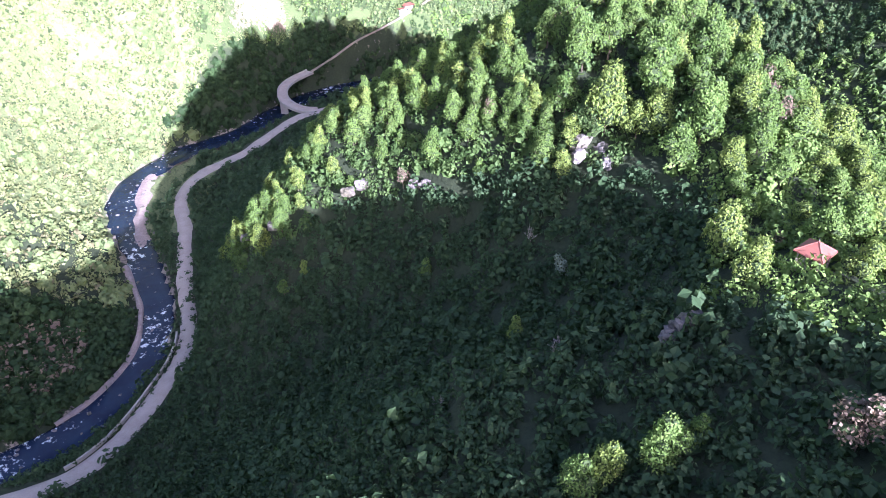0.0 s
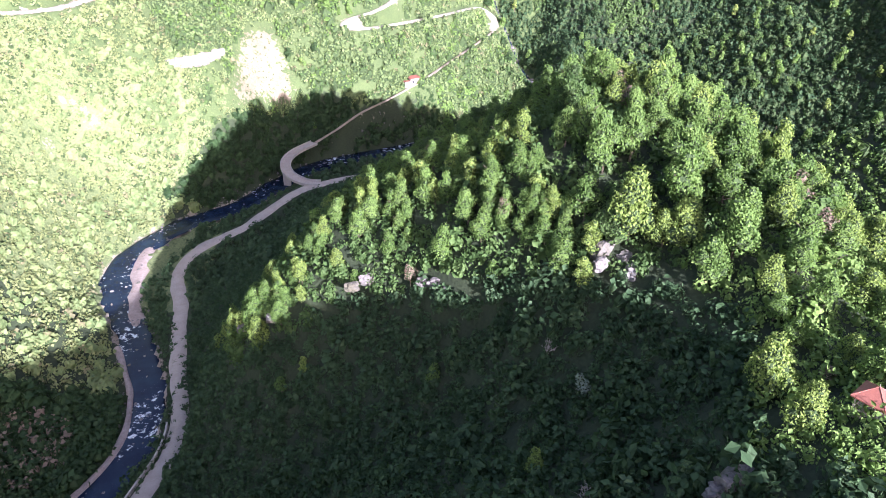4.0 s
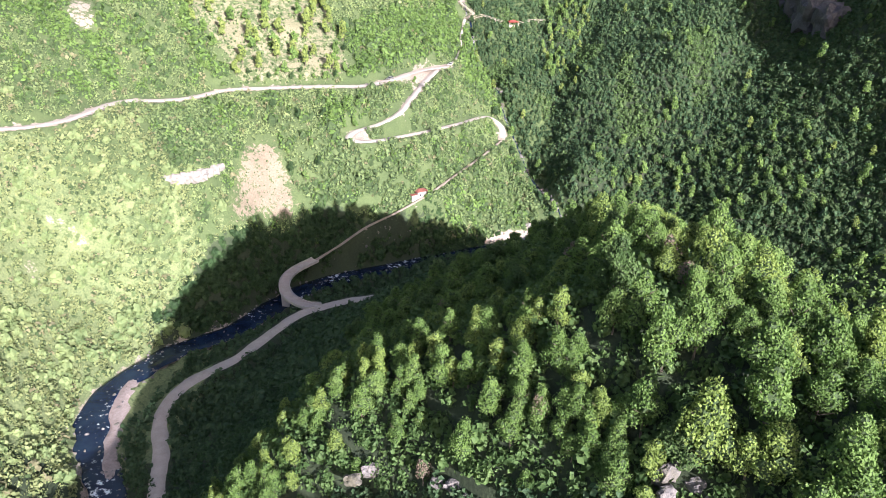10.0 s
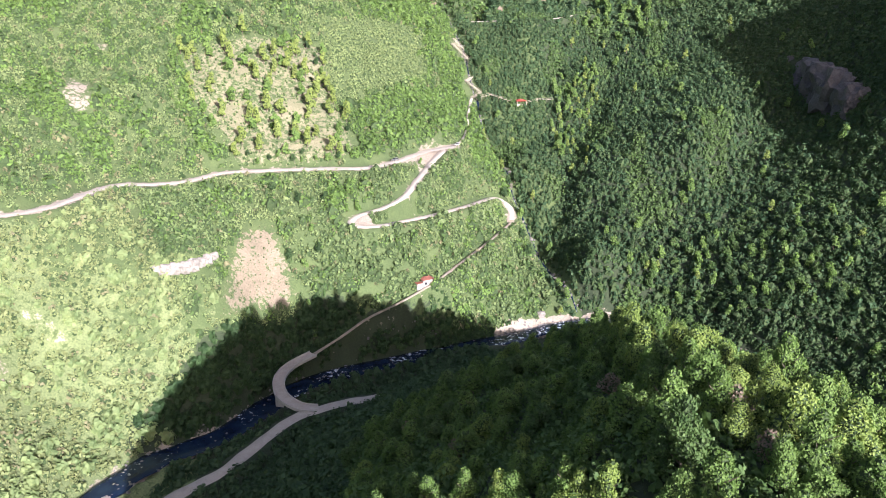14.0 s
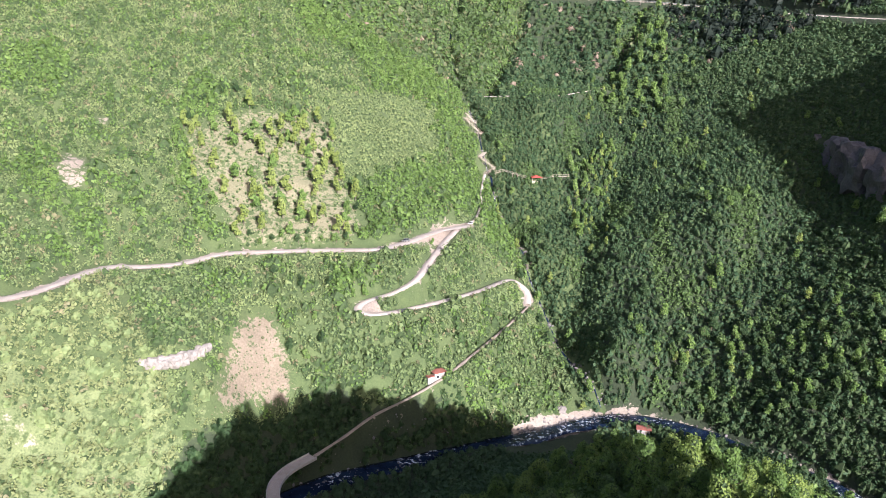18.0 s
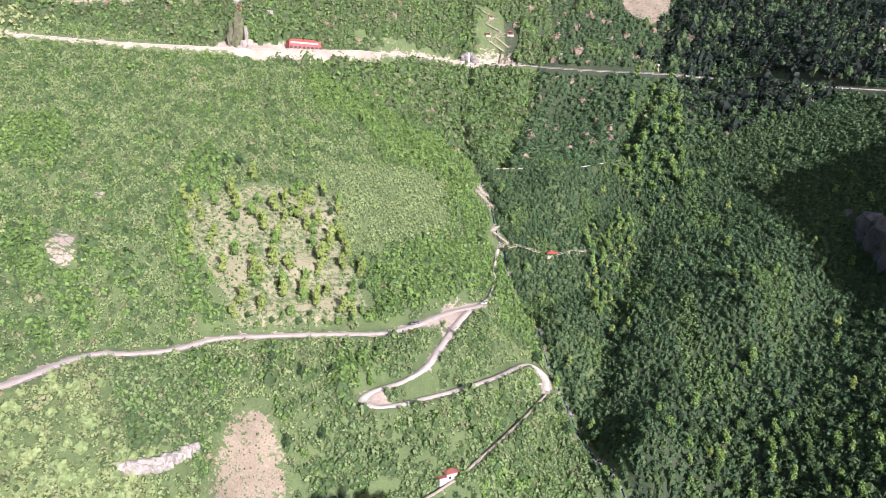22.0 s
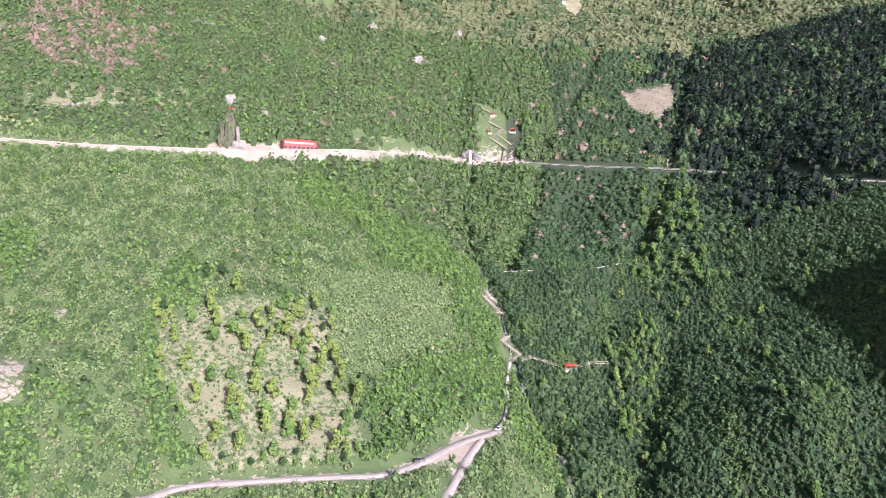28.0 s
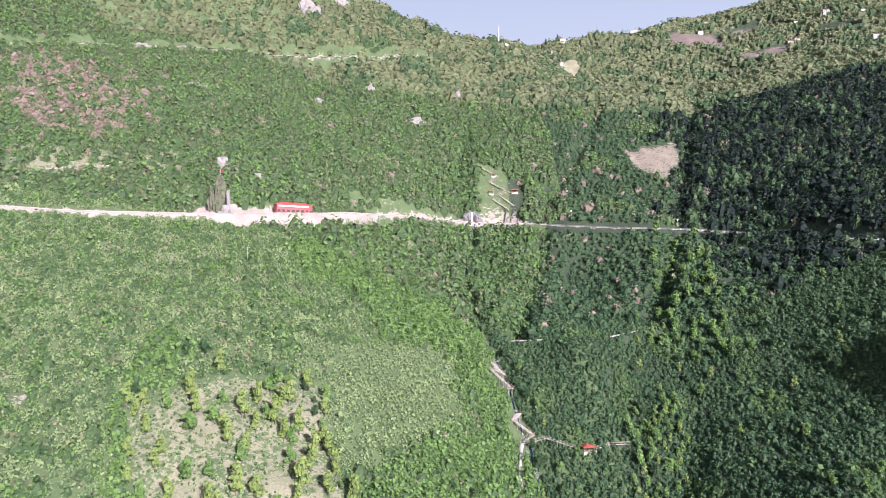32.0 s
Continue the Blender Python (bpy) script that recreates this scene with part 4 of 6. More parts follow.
for x, y, s in ((-60, 402, .9), (-72, 398, .8), (-86, 405, .8), (-66, 372, .9), (-60, 378, .8), (-64, 384, .7), (-150, 402, .5), (-128, 404, .6), (-196, 500, 1), (-140, 520, 1.2), (-134, 526, 1.2), (-146, 514, 1.0), (-160, 440, .8), (-166, 452, .8), (-158, 424, .7), (-150, 412, .7),
                (-64, 436, .7), (-58, 438, .7), (-50, 442, .7), (-76, 436, .6), (-20, 500, .9), (-28, 520, .8), (-16, 460, .7), (-110, 350, .6), (-116, 345, .6), (-128, 385, .5), (-55, 395, .8), (2, 560, .9), (6, 585, .9), (-2, 610, 1), (-12, 640, 1.1)):
    place_tree(valley[random.choice((0, 1))], x, y, s * 0.85)

for line, gap in (([(-152, 492, 0), (-150, 462, 0), (-141, 444, 0), (-132, 434, 0), (-121, 426, 0)], 4.0), ([(-112, 427, 0), (-92, 429, 0), (-70, 434, 0), (-52, 442, 0), (-40, 452, 0)], 5.0), ([(-86, 520, 0), (-74, 500, 0), (-64, 480, 0), (-56, 460, 0)], 7.0),
                  ([(-40, 455, 0), (-20, 492, 0), (-6, 520, 0), (4, 552, 0)], 7.0), ([(-154, 505, 0), (-146, 514, 0), (-138, 518, 0), (-148, 522, 0)], 3.5), ([(-76, 378, 0), (-68, 368, 0), (-62, 360, 0)], 5.0)):
    for px, py, _ in smooth_line(line, gap):
        if clear_of(np.array([px]), np.array([py]), 2.2)[0]:
            place_tree(valley[random.choice((0, 1, 1))], px + random.uniform(-1.5, 1.5), py + random.uniform(-1.5, 1.5), random.uniform(0.45, 0.75))

slope = [tagged(make_tree("slope_tree", lab, crown_mesh("crown", 120 + i, n, rad, tall, low, 8, size, mat), trunk_mesh(125 + i, tall, low, rad)), group="trees on the far slope")
         for i, (mat, n, rad, tall, low, size, lab) in enumerate([(LEAF_FRESH, 420, 2.9, 6.2, 0.8, 0.75, "bright green tree in a belt between hazel plots"), (LEAF_FRESH, 380, 2.4, 6.8, 0.8, 0.7, "upright fresh green tree on the sunlit slope"),
                                                                 (LEAF_MID, 420, 3.0, 6.0, 0.8, 0.75, "mid-green rounded tree among hazel plots")])]
upland = [tagged(make_tree("upland_tree", lab, crown_mesh("crown", 130 + i, n, rad, tall, low, 7, size, mat), trunk_mesh(135 + i, tall, low, rad)), group="trees below the mountain road")
          for i, (mat, n, rad, tall, low, size, lab) in enumerate([(LEAF_FRESH, 300, 3.0, 6.4, 0.8, 0.9, "bright green tree on the shoulder below the mountain road"), (LEAF_MID, 300, 2.6, 6.8, 0.8, 0.85, "mid-green tree on the shoulder beside the ravine")])]
for belt in TREE_BELTS:
    px, py = [p[0] for p in belt], [p[1] for p in belt]
    bx, by = scatter(min(px), max(px), min(py), max(py), 6.2 if max(py) < 600 else 8.0, 19)
    ok = inside(bx, by, belt) & clear_of(bx, by, 2.2)
    for x, y in zip(bx[ok], by[ok]):
        if random.random() < 0.8:
            place_tree(slope[random.choice((0, 0, 1, 1, 2))] if max(py) < 600 else upland[random.choice((0, 0, 1))], x, y, random.uniform(0.55, 0.9) if y < 600 else random.uniform(0.8, 1.25), random.uniform(0.8, 1.1))
bx, by = scatter(110, 200, 640, 870, 10.5, 20)
ok = inside(bx, by, [(158, 852), (196, 839), (159, 651), (114, 671), (133, 741)]) & clear_of(bx, by, 2.5)
for x, y in zip(bx[ok], by[ok]):
    place_tree(upland[random.choice((0, 0, 1))], x, y, random.uniform(1.0, 1.5), random.uniform(0.9, 1.2))
bx, by = scatter(88, 200, 360, 445, 8.0, 18)
ok = inside(bx, by, [(88, 426), (120, 442), (165, 432), (198, 398), (185, 365), (140, 385), (100, 407)]) & clear_of(bx, by, 2.5)
for x, y in zip(bx[ok], by[ok]):
    place_tree(slope[random.choice((0, 1, 2, 2))], x, y, random.uniform(0.8, 1.2), random.uniform(0.8, 1.1))
bx, by = scatter(66, 114, 508, 630, 6.5, 21)
ok = inside(bx, by, [(80, 616), (112, 628), (110, 593), (86, 545), (70, 512), (70, 559)]) & clear_of(bx, by, 2.5)
for x, y in zip(bx[ok], by[ok]):
    place_tree(valley[random.choice((1, 1, 2))], x, y, random.uniform(0.75, 1.15), random.uniform(0.9, 1.2))

# ---- scrub and groves, as masses ----
BANK_Y, BANK_X = [60, 92, 119, 147, 176, 208, 240, 262, 286], [-260, -170, -108, -86, -86, -102, -119, -121, -108]
x, y = steepened(*scatter(-100, 95, 0, 366, 2.6, 31), 21)
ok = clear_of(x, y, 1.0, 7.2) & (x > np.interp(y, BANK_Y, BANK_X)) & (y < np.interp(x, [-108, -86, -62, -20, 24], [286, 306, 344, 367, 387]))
# SPUR_TOP's near side follows the edge of sun: bright leaves inside, shade-dark outside.
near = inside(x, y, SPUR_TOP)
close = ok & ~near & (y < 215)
brush("spur_scrub", x[close], y[close], 2.5, 54, LEAF_BOWL_SHADE, 32, "dense scrub covering the spur's slopes, leaves darkened for shade", 0.24, 1.2, twigs=False, loose=0.6, heart=0.6)
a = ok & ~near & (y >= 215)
brush("spur_scrub", x[a], y[a], 2.7, 18, LEAF_BOWL_SHADE, 55, "dense scrub below the wooded spur, leaves darkened for shade", 0.32, 1.2, twigs=False)
a = ok & near & (y < 105)
brush("spur_undergrowth", x[a], y[a], 2.4, 84, LEAF_FRESH, 34, "leafy bright undergrowth round the pavilion", 0.17, 1.2, twigs=False, loose=0.6, heart=0.6)
a = ok & near & (y >= 105)
brush("spur_undergrowth", x[a], y[a], 2.4, 40, LEAF_MID, 33, "leafy green undergrowth beneath the spur's trees", 0.25, 1.2, twigs=False, loose=0.6, heart=0.6)
x, y = scatter(95, 200, 20, 335, 4.4, 34)
ok = clear_of(x, y, 2, 9)
brush("side_valley_wood", x[ok], y[ok], 3.6, 26, LEAF_FRESH, 35, "green wood on the spur's far flank", 0.32, 1.2, "woods")
x, y = scatter(200, 330, 0, 335, 5.2, 89)
ok = clear_of(x, y, 2, 9)
brush("side_valley_wood", x[ok], y[ok], 4.4, 22, LEAF_MID, 90, "green wood across the side valley", 0.32, 1.2, "woods")
x, y = scatter(-330, 60, 60, 700, 2.55, 36, 28)
x, y = x + 1.1 * waves(x, y, 14, 91), y + 1.1 * waves(x, y, 17, 92)
x, y = steepened(x, y, 29)
ok = clear_of(x, y, 2.7, np.where((y > 320) & (x > -75) & (x < 20), 5.2, 7.0), 2.2) & ((y < 286) | (x < np.interp(y, [286, 306, 344, 367, 387, 420, 470, 500, 590, 720], [-108, -86, -62, -20, 24, 55, 48, 38, 16, 0]))) & ((y > 286) | (x < np.interp(y, BANK_Y, BANK_X)))
orch = inside(x, y, ORCHARD)
strip = inside(x, y, MEADOW_STRIP)
thin = np.random.RandomState(38).rand(len(x))
low = (y < 335 + 22 * waves(x, y, 30, 93)) & (x < -60) | inside(x, y, PALE_BANK)
dense = inside(x, y, DENSE_GROVE) | (nearest(x, y, LOOP_ROAD)[0] < 60) & (y < 470) & (x > -60) & (waves(x, y, 30, 51) > -0.2)
low &= ~dense
# Outline of the shadow cast on the bank; leaves inside are coloured dark.
spur_shadow = (y < 180) & (x > -150) | (y > 300) & (x > -118) & (y < np.interp(x, [-115, -105, -96, -84, -61, -38, -20, 2, 31], [303, 315, 329, 345, 366, 373, 376, 386, 396]))
a = ok & spur_shadow
brush("bank_wood", x[a], y[a], 3.2, 26, LEAF_DEEP_SHADE, 56, "scrub and small trees darkened where the spur's shadow falls", 0.34, 1.2, "woods", twigs=False)
a = ok & ~orch & ~strip & ~low & ~spur_shadow & (thin < 0.93)
copse = (waves(x, y, 48, 81) + 0.5 * waves(x, y, 15, 82) > 0.85) | inside(x, y, LUSH_BANK)
for belt in TREE_BELTS:
    copse |= inside(x, y, belt)
copse |= (nearest(x, y, BROOK)[0] < 26) & (y > 500)
roomy = clear_of(x, y, 5.5, 7.0)
dull = roomy & ((np.random.RandomState(66).rand(len(x)) + 0.18 * waves(x, y, 22, 67)) < 0.12)
lush = roomy & ((np.random.RandomState(68).rand(len(x)) + 0.2 * waves(x, y, 27, 69)) < 0.1)
brush("dark_bushes", x[a & ~copse & dull], y[a & ~copse & dull], 3.0, 26, LEAF_MID, 63, "darker green bushes scattered through the hazels", 0.27, 1.4, uneven=0.3)
brush("lush_bushes", x[a & ~copse & ~dull & lush], y[a & ~copse & ~dull & lush], 3.1, 26, LEAF_FRESH, 64, "bright leafy young trees among the hazels", 0.27, 1.5, uneven=0.3)
copse |= dull | lush
h = a & ~copse & ~dense
brush("hazel_grove", x[h & (y < 500)], y[h & (y < 500)], 2.0, 22, LEAF_HAZEL, 39, "planted rows of green hazel bushes on the slope", 0.34, 1.25, uneven=0.06, heart=0.8)
brush("hazel_grove", x[h & (y >= 500)], y[h & (y >= 500)], 2.0, 15, LEAF_HAZEL, 27, "rows of green hazel bushes high on the slope", 0.4, 1.25, uneven=0.06, heart=0.8)
brush("dense_hazel_grove", x[a & ~copse & dense], y[a & ~copse & dense], 2.8, 24, LEAF_DENSE, 30, "close deep green hazel bushes round the hairpin road", 0.32, 1.2, uneven=0.1)
copse &= ~dull & ~lush
brush("copse", x[a & copse & roomy], y[a & copse & roomy], 3.2, 32, LEAF_FRESH, 83, "fresh green copses between the hazel rows", 0.29, 1.3, "woods", 0.25)
a = ok & ~orch & ~strip & low & ~spur_shadow & (thin < 0.85)
tuft = np.random.RandomState(26).rand(len(x)) + 0.25 * waves(x, y, 25, 25) < 0.22
brush("slope_scrub", x[a & ~tuft], y[a & ~tuft], 2.2, 24, LEAF_PALE, 40, "light green scrub on the sunlit bank", 0.3, 1.0, uneven=0.2, loose=0.42, heart=0.7)
brush("slope_scrub", x[a & tuft], y[a & tuft], 2.8, 26, LEAF_HAZEL, 24, "brighter leafy bushes on the sunlit bank", 0.3, 1.1, uneven=0.25, twigs=False, loose=0.35)
a = ok & strip & (thin < 0.95)
brush("young_hazels", x[a], y[a], 2.0, 22, LEAF_HAZEL, 78, "low young hazel bushes in rows", 0.31, 1.0)
a = ok & orch & (thin < 0.5)
brush("orchard_scrub", x[a], y[a], 1.3, 12, LEAF_HAZEL, 41, "low green tufts on the dry orchard grass", 0.42)
a = ok & (thin > 0.93) & ~orch & ~strip & ~spur_shadow
brush("dry_scrub", x[a], y[a], 2.2, 15, LEAF_DRY, 42, "pale dry scrub among the hazels", 0.42)
x, y = steepened(*scatter(5, 330, 330, 720, 2.75, 43), 28)
ok = clear_of(x, y, 2.4, 7.5, 2.2) & (x >= np.interp(y, [330, 380, 420, 470, 500, 590, 720], [100, 60, 57, 50, 40, 18, 2]))
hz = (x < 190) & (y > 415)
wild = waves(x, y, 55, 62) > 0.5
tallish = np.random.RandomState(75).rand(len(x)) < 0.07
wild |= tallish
# The slope's shade is put into the grove's leaf colour.
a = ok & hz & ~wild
brush("right_grove", x[a], y[a], 2.6, 18, LEAF_SHADE_TONE, 44, "dense green hazel grove, leaf colour darkened for the shaded slope", 0.34, 1.2)
a = ok & hz & wild
brush("right_grove_light", x[a], y[a], 2.9, 20, LEAF_MID, 57, "lighter green bushes within the hazel grove", 0.31, 1.05, uneven=0.2)
a = ok & ~hz & (np.random.RandomState(3).rand(len(x)) < 0.25)
brush("right_wood_light", x[a], y[a], 3.4, 22, LEAF_SHADE_TONE, 23, "lighter green trees in the shaded wood", 0.28, 1.2, "woods")
# This wood's shade is largely in its dark leaf colour.
a = ok & ~hz & ~a
brush("right_wood", x[a], y[a], 3.0, 15, LEAF_DEEP_SHADE, 45, "mixed wood on the shaded slope, leaf colour darkened for shade", 0.32, 1.1, "woods")
x, y = steepened(*scatter(-620, 720, 700, 1130, 5.4, 46), 16)
ok = clear_of(x, y, 3.6, 8, 3.0) & (nearest(x, y, TERRACE)[0] > 6.5)
rnd = np.random.RandomState(8).rand(len(x))
# Hillside right of this edge gets its shade from the leaf colour.
hill_shade = x > np.interp(y, [700, 900, 1130], [215, 205, 262]) + 18 * waves(x, y, 60, 12) + 60 * (np.random.RandomState(13).rand(len(x)) - 0.5)
ravine = inside(x, y, [(-23, 879), (64, 885), (54, 828), (34, 754), (26, 704), (-6, 690), (-18, 749)]) | inside(x, y, [(-12, 915), (20, 985), (10, 1060), (-14, 1060)])
mid = ~hill_shade & inside(x, y, [(74, 898), (158, 867), (124, 690), (114, 671), (29, 679), (39, 753), (60, 829)]) | ~hill_shade & (x > 95) & (waves(x, y, 80, 66) > -0.6)
russet = inside(x + 30 * waves(x, y, 70, 14), y + 30 * waves(x, y, 60, 15), RUSSET_WOOD) & (rnd < 0.6) | (rnd < 0.03)
for terrace in DRY_TERRACES:
    ok &= ~inside(x, y, terrace) | (rnd < 0.35)
kinds = waves(x, y, 60, 95) + 0.8 * waves(x, y, 17, 96) + 2.2 * (np.random.RandomState(97).rand(len(x)) - 0.5)
a = ok & ~hill_shade & ~mid & ~russet & (rnd < 0.93) & (kinds < 0.3) & (kinds > -0.6)
brush("upland_wood", x[a], y[a], 5.8, 22, LEAF_FAR, 47, "mixed green woods on the upper slope", 0.26, 1.35, "woods", 0.35, loose=0.5)
a = ok & ~hill_shade & ~mid & ~russet & (kinds >= 0.3) & (rnd < 0.95)
brush("upland_copse", x[a], y[a], 6.2, 24, LEAF_SPUR, 98, "bright spring-green trees in the upper woods", 0.24, 1.3, "woods", 0.35, loose=0.5)
a = ok & ~hill_shade & ~mid & ~russet & (kinds <= -0.6) & (rnd < 0.9)
brush("upland_thicket", x[a], y[a], 5.8, 22, LEAF_MID, 99, "darker green thickets in the upper woods", 0.25, 1.3, "woods", 0.3, loose=0.5)
a = ok & ravine
brush("ravine_wood", x[a], y[a], 5.2, 24, LEAF_MID, 22, "mixed green trees crowding the upper ravine", 0.26, 1.5, "woods", 0.3)
ok &= ~ravine
a = ok & russet
brush("budding_wood", x[a], y[a], 6.0, 20, LEAF_BUD, 58, "brownish wood still in bud on the upper slope", 0.26, 1.0, "woods", twigs=False)
a = ok & mid & ~russet
brush("upland_grove", x[a], y[a], 5.6, 20, LEAF_SHADE_TONE, 59, "even green groves on the upper slope", 0.26, 0.9, "woods")
a = ok & hill_shade & ~russet & (rnd < 0.58)
brush("upland_dark_wood", x[a], y[a], 7.0, 22, LEAF_HILL_SHADE, 48, "mixed woods on the upper slope, leaves darkened for hill shade", 0.26, 1.4, "woods", 0.2, twigs=False)
a = ok & hill_shade & (rnd > 0.58) & (rnd < 0.9)
brush("upland_light_wood", x[a], y[a], 6.6, 24, LEAF_SHADE_TONE, 84, "lighter green trees among the dark upland woods", 0.26, 1.5, "woods")
a = ok & hill_shade & (rnd >= 0.9)
brush("budding_wood", x[a], y[a], 4.2, 18, LEAF_BUD, 85, "grey-brown budding trees among the dark woods", 0.28, 1.7, "woods")
x, y = scatter(-900, 950, 1130, 1800, 7.6, 49)
kinds = waves(x, y, 90, 86) + 2.0 * (np.random.RandomState(87).rand(len(x)) - 0.5)
ok = clear_of(x, y, 2, 8)
a = ok & (kinds < 0.6)
brush("ridge_wood", x[a], y[a], 9.2, 10, LEAF_FAR, 50, "distant green woods along the ridge", 0.28, 0.9, "woods", 0.25, twigs=False)
a = ok & (kinds >= 0.6)
brush("ridge_thicket", x[a], y[a], 9.0, 11, LEAF_SHADE_TONE, 88, "darker groves along the ridge", 0.24, 1.2, "woods", 0.25)
x, y = scatter(-640, -330, 0, 700, 7.5, 51)
ok = clear_of(x, y, 2, 10)
brush("west_wood", x[ok], y[ok], 7.4, 14, LEAF_PALE, 52, "green woods on the western slope", 0.36, 1.0, "woods")
x, y = scatter(330, 640, 0, 700, 7.5, 53)
ok = clear_of(x, y, 2, 10)
brush("east_wood", x[ok], y[ok], 7.0, 14, LEAF_DEEP_SHADE, 54, "dark green woods on the eastern slope", 0.36, 1.0, "woods")
x, y = scatter(-102, -64, 332, 386, 2.6, 70)
ok = inside(x, y, FALLOW)
rnd = np.random.RandomState(9).rand(len(x))
brush("fallow_tufts", x[ok & (rnd < 0.7)], y[ok & (rnd < 0.7)], 0.75, 9, LEAF_DRY, 71, "low dry tufts on the bare reddish field", 0.42, 0.8)
x, y = scatter(-130, -96, 140, 172, 3.2, 72)
ok = clear_of(x, y, 1, 9) & (np.hypot(x + 116, y - 156) < 15)
brush("budding_thicket", x[ok], y[ok], 2.8, 22, LEAF_BUD, 73, "reddish-brown thicket in bud on the shaded bank", 0.3, 1.3)
x, y = scatter(-128, -40, 112, 345, 2.0, 76)
ok = clear_of(x, y, -1.4, 5.8) & (x > np.interp(y, BANK_Y, BANK_X)) & (nearest(x, y, WATER)[0] < 14) & (nearest(x, y, RIVER_ROAD)[0] < 14)
brush("bank_scrub", x[ok], y[ok], 1.5, 20, LEAF_BOWL_SHADE, 77, "low scrub between the river and the road, leaves darkened for shade", 0.26, 0.9, twigs=False)
x, y = scatter(-70, 34, 338, 400, 1.15, 79)
d = nearest(x, y, WATER)[0]
ok = (d > 5.4) & (d < 10.5) & (nearest(x, y, TRACK)[0] > 1.8) & (nearest(x, y, BRIDGE)[0] > 4) & (y > np.interp(x, [-62, -20, 24], [344, 367, 387])) & ~inside(x, y, WASH)
brush("bank_scrub", x[ok], y[ok], 2.0, 16, LEAF_DEEP_SHADE, 80, "dark scrub clinging to the steep river bank", 0.34, 0.9, twigs=False)


# ---- rocks ----
def lump(bm, centre, size, seed, cuts=3, rough=0.5):
    """A craggy block: a ball pushed in and out and cut by flat faces."""
    r = bmesh.ops.create_icosphere(bm, subdivisions=cuts, radius=1)
    off = Vector((seed * 3.7, seed * 1.9, seed * 5.3))
    for v in r["verts"]:
        d = v.co.normalized()
        k = 1 + rough * noise.noise(d * 1.7 + off) + rough * 0.6 * noise.noise(d * 4.1 + off) + 0.12 * noise.noise(d * 9 + off)
        p = d * k
        p = Vector((max(-1.0, min(1.0, p.x)), max(-1.0, min(1.0, p.y)), max(-1.0, min(0.9, p.z))))
        v.co = Vector(centre) + Vector((p.x * size[0], p.y * size[1], p.z * size[2]))
    return bm


def outcrop(name, label, x, y, blocks, material, turn=0.0, sink=0.0):
    """A rock made of several blocks, set into the slope. blocks: across, along, up, and three half sizes."""
    e = base(name, x, y, float(height(x, y)) - sink, turn)
    for i, (a, b, c, *size) in enumerate(blocks):
        part("crag", lump(bmesh.new(), (a, b, c), size, abs(x) * 0.13 + i), material, e)
    return tagged(e, label, "rock")


outcrop("rock_outcrop", "pale limestone ledge on the sunlit bank", -108, 337, [(-9, -1.5, 0, 3.2, 2, 2.2), (-5.5, -3, 0.2, 2.8, 2, 2.8), (-2, -2.6, 0.5, 3, 2, 3), (1.5, -1.6, 0.9, 2.8, 1.8, 2.8), (4.5, 0.5, 1.2, 2.4, 1.8, 3), (6.2, 4.5, 0.8, 2, 2, 2.2), (7.5, 8.5, 1, 2.2, 2.2, 2.4), (9, 13, 0.6, 1.8, 2, 1.8)], ROCK_PALE)
outcrop("rock_outcrop", "grey limestone crag among the spur's trees", 26, 113, [(0, 0, 0, 2.2, 1.2, 2.2), (2.2, -3, -0.3, 1.4, 1.6, 1.8), (-2, -2, -0.8, 1.4, 1.0, 1.4), (1, -6, -1, 1.2, 1.5, 1.5)], ROCK, 25)
outcrop("rock_outcrop", "sunlit limestone edge of the wooded spur", -15, 142, [(0, 0, 0.2, 2.4, 1.0, 1.4), (-4, -1, -0.8, 1.6, 1.0, 1.2), (4, -2, 0, 1.6, 0.9, 1.0)], ROCK, 10)
outcrop("rock_outcrop", "limestone ledge at the spur's edge", -1, 131, [(0, 0, 0, 1.8, 0.9, 1.2), (3, -1.5, 0, 1.4, 0.8, 1.0), (-3, 1, -0.8, 1.4, 0.9, 1.1)], ROCK, -15)
outcrop("rock_outcrop", "pale rock tip where the spur drops away", -47.5, 156.5, [(0, 0, 0.6, 2.2, 1.5, 1.4), (2.6, 1.6, 1, 1.6, 1.3, 1.2)], ROCK, 30)
outcrop("rock_outcrop", "pale rock ledge under small trees", -38, 150, [(0, 0, 0, 2.4, 1.5, 1.6), (3, 1, 1, 1.6, 1.4, 1.4)], ROCK, 15)
outcrop("rock_outcrop", "shaded grey rock below the pavilion", 29.5, 64.5, [(0, 0, 0.6, 1.9, 1.5, 1.8), (2.2, 0.8, 0.5, 1.4, 1.2, 1.4), (-2, -0.5, 0, 1.3, 1.2, 1.2)], ROCK, 10)
outcrop("cliff", "tall limestone cliff above the dark wood, shade put into its rock colour", 226, 520, [(1, -40, -6, 9, 11, 14), (0, -22, -2, 10, 12, 17), (0, -4, 0, 10, 12, 17), (1, 14, 2, 10, 12, 16), (2, 32, 4, 10, 12, 14), (2, 48, 6, 8, 11, 11)], ROCK_SHADE, 0)
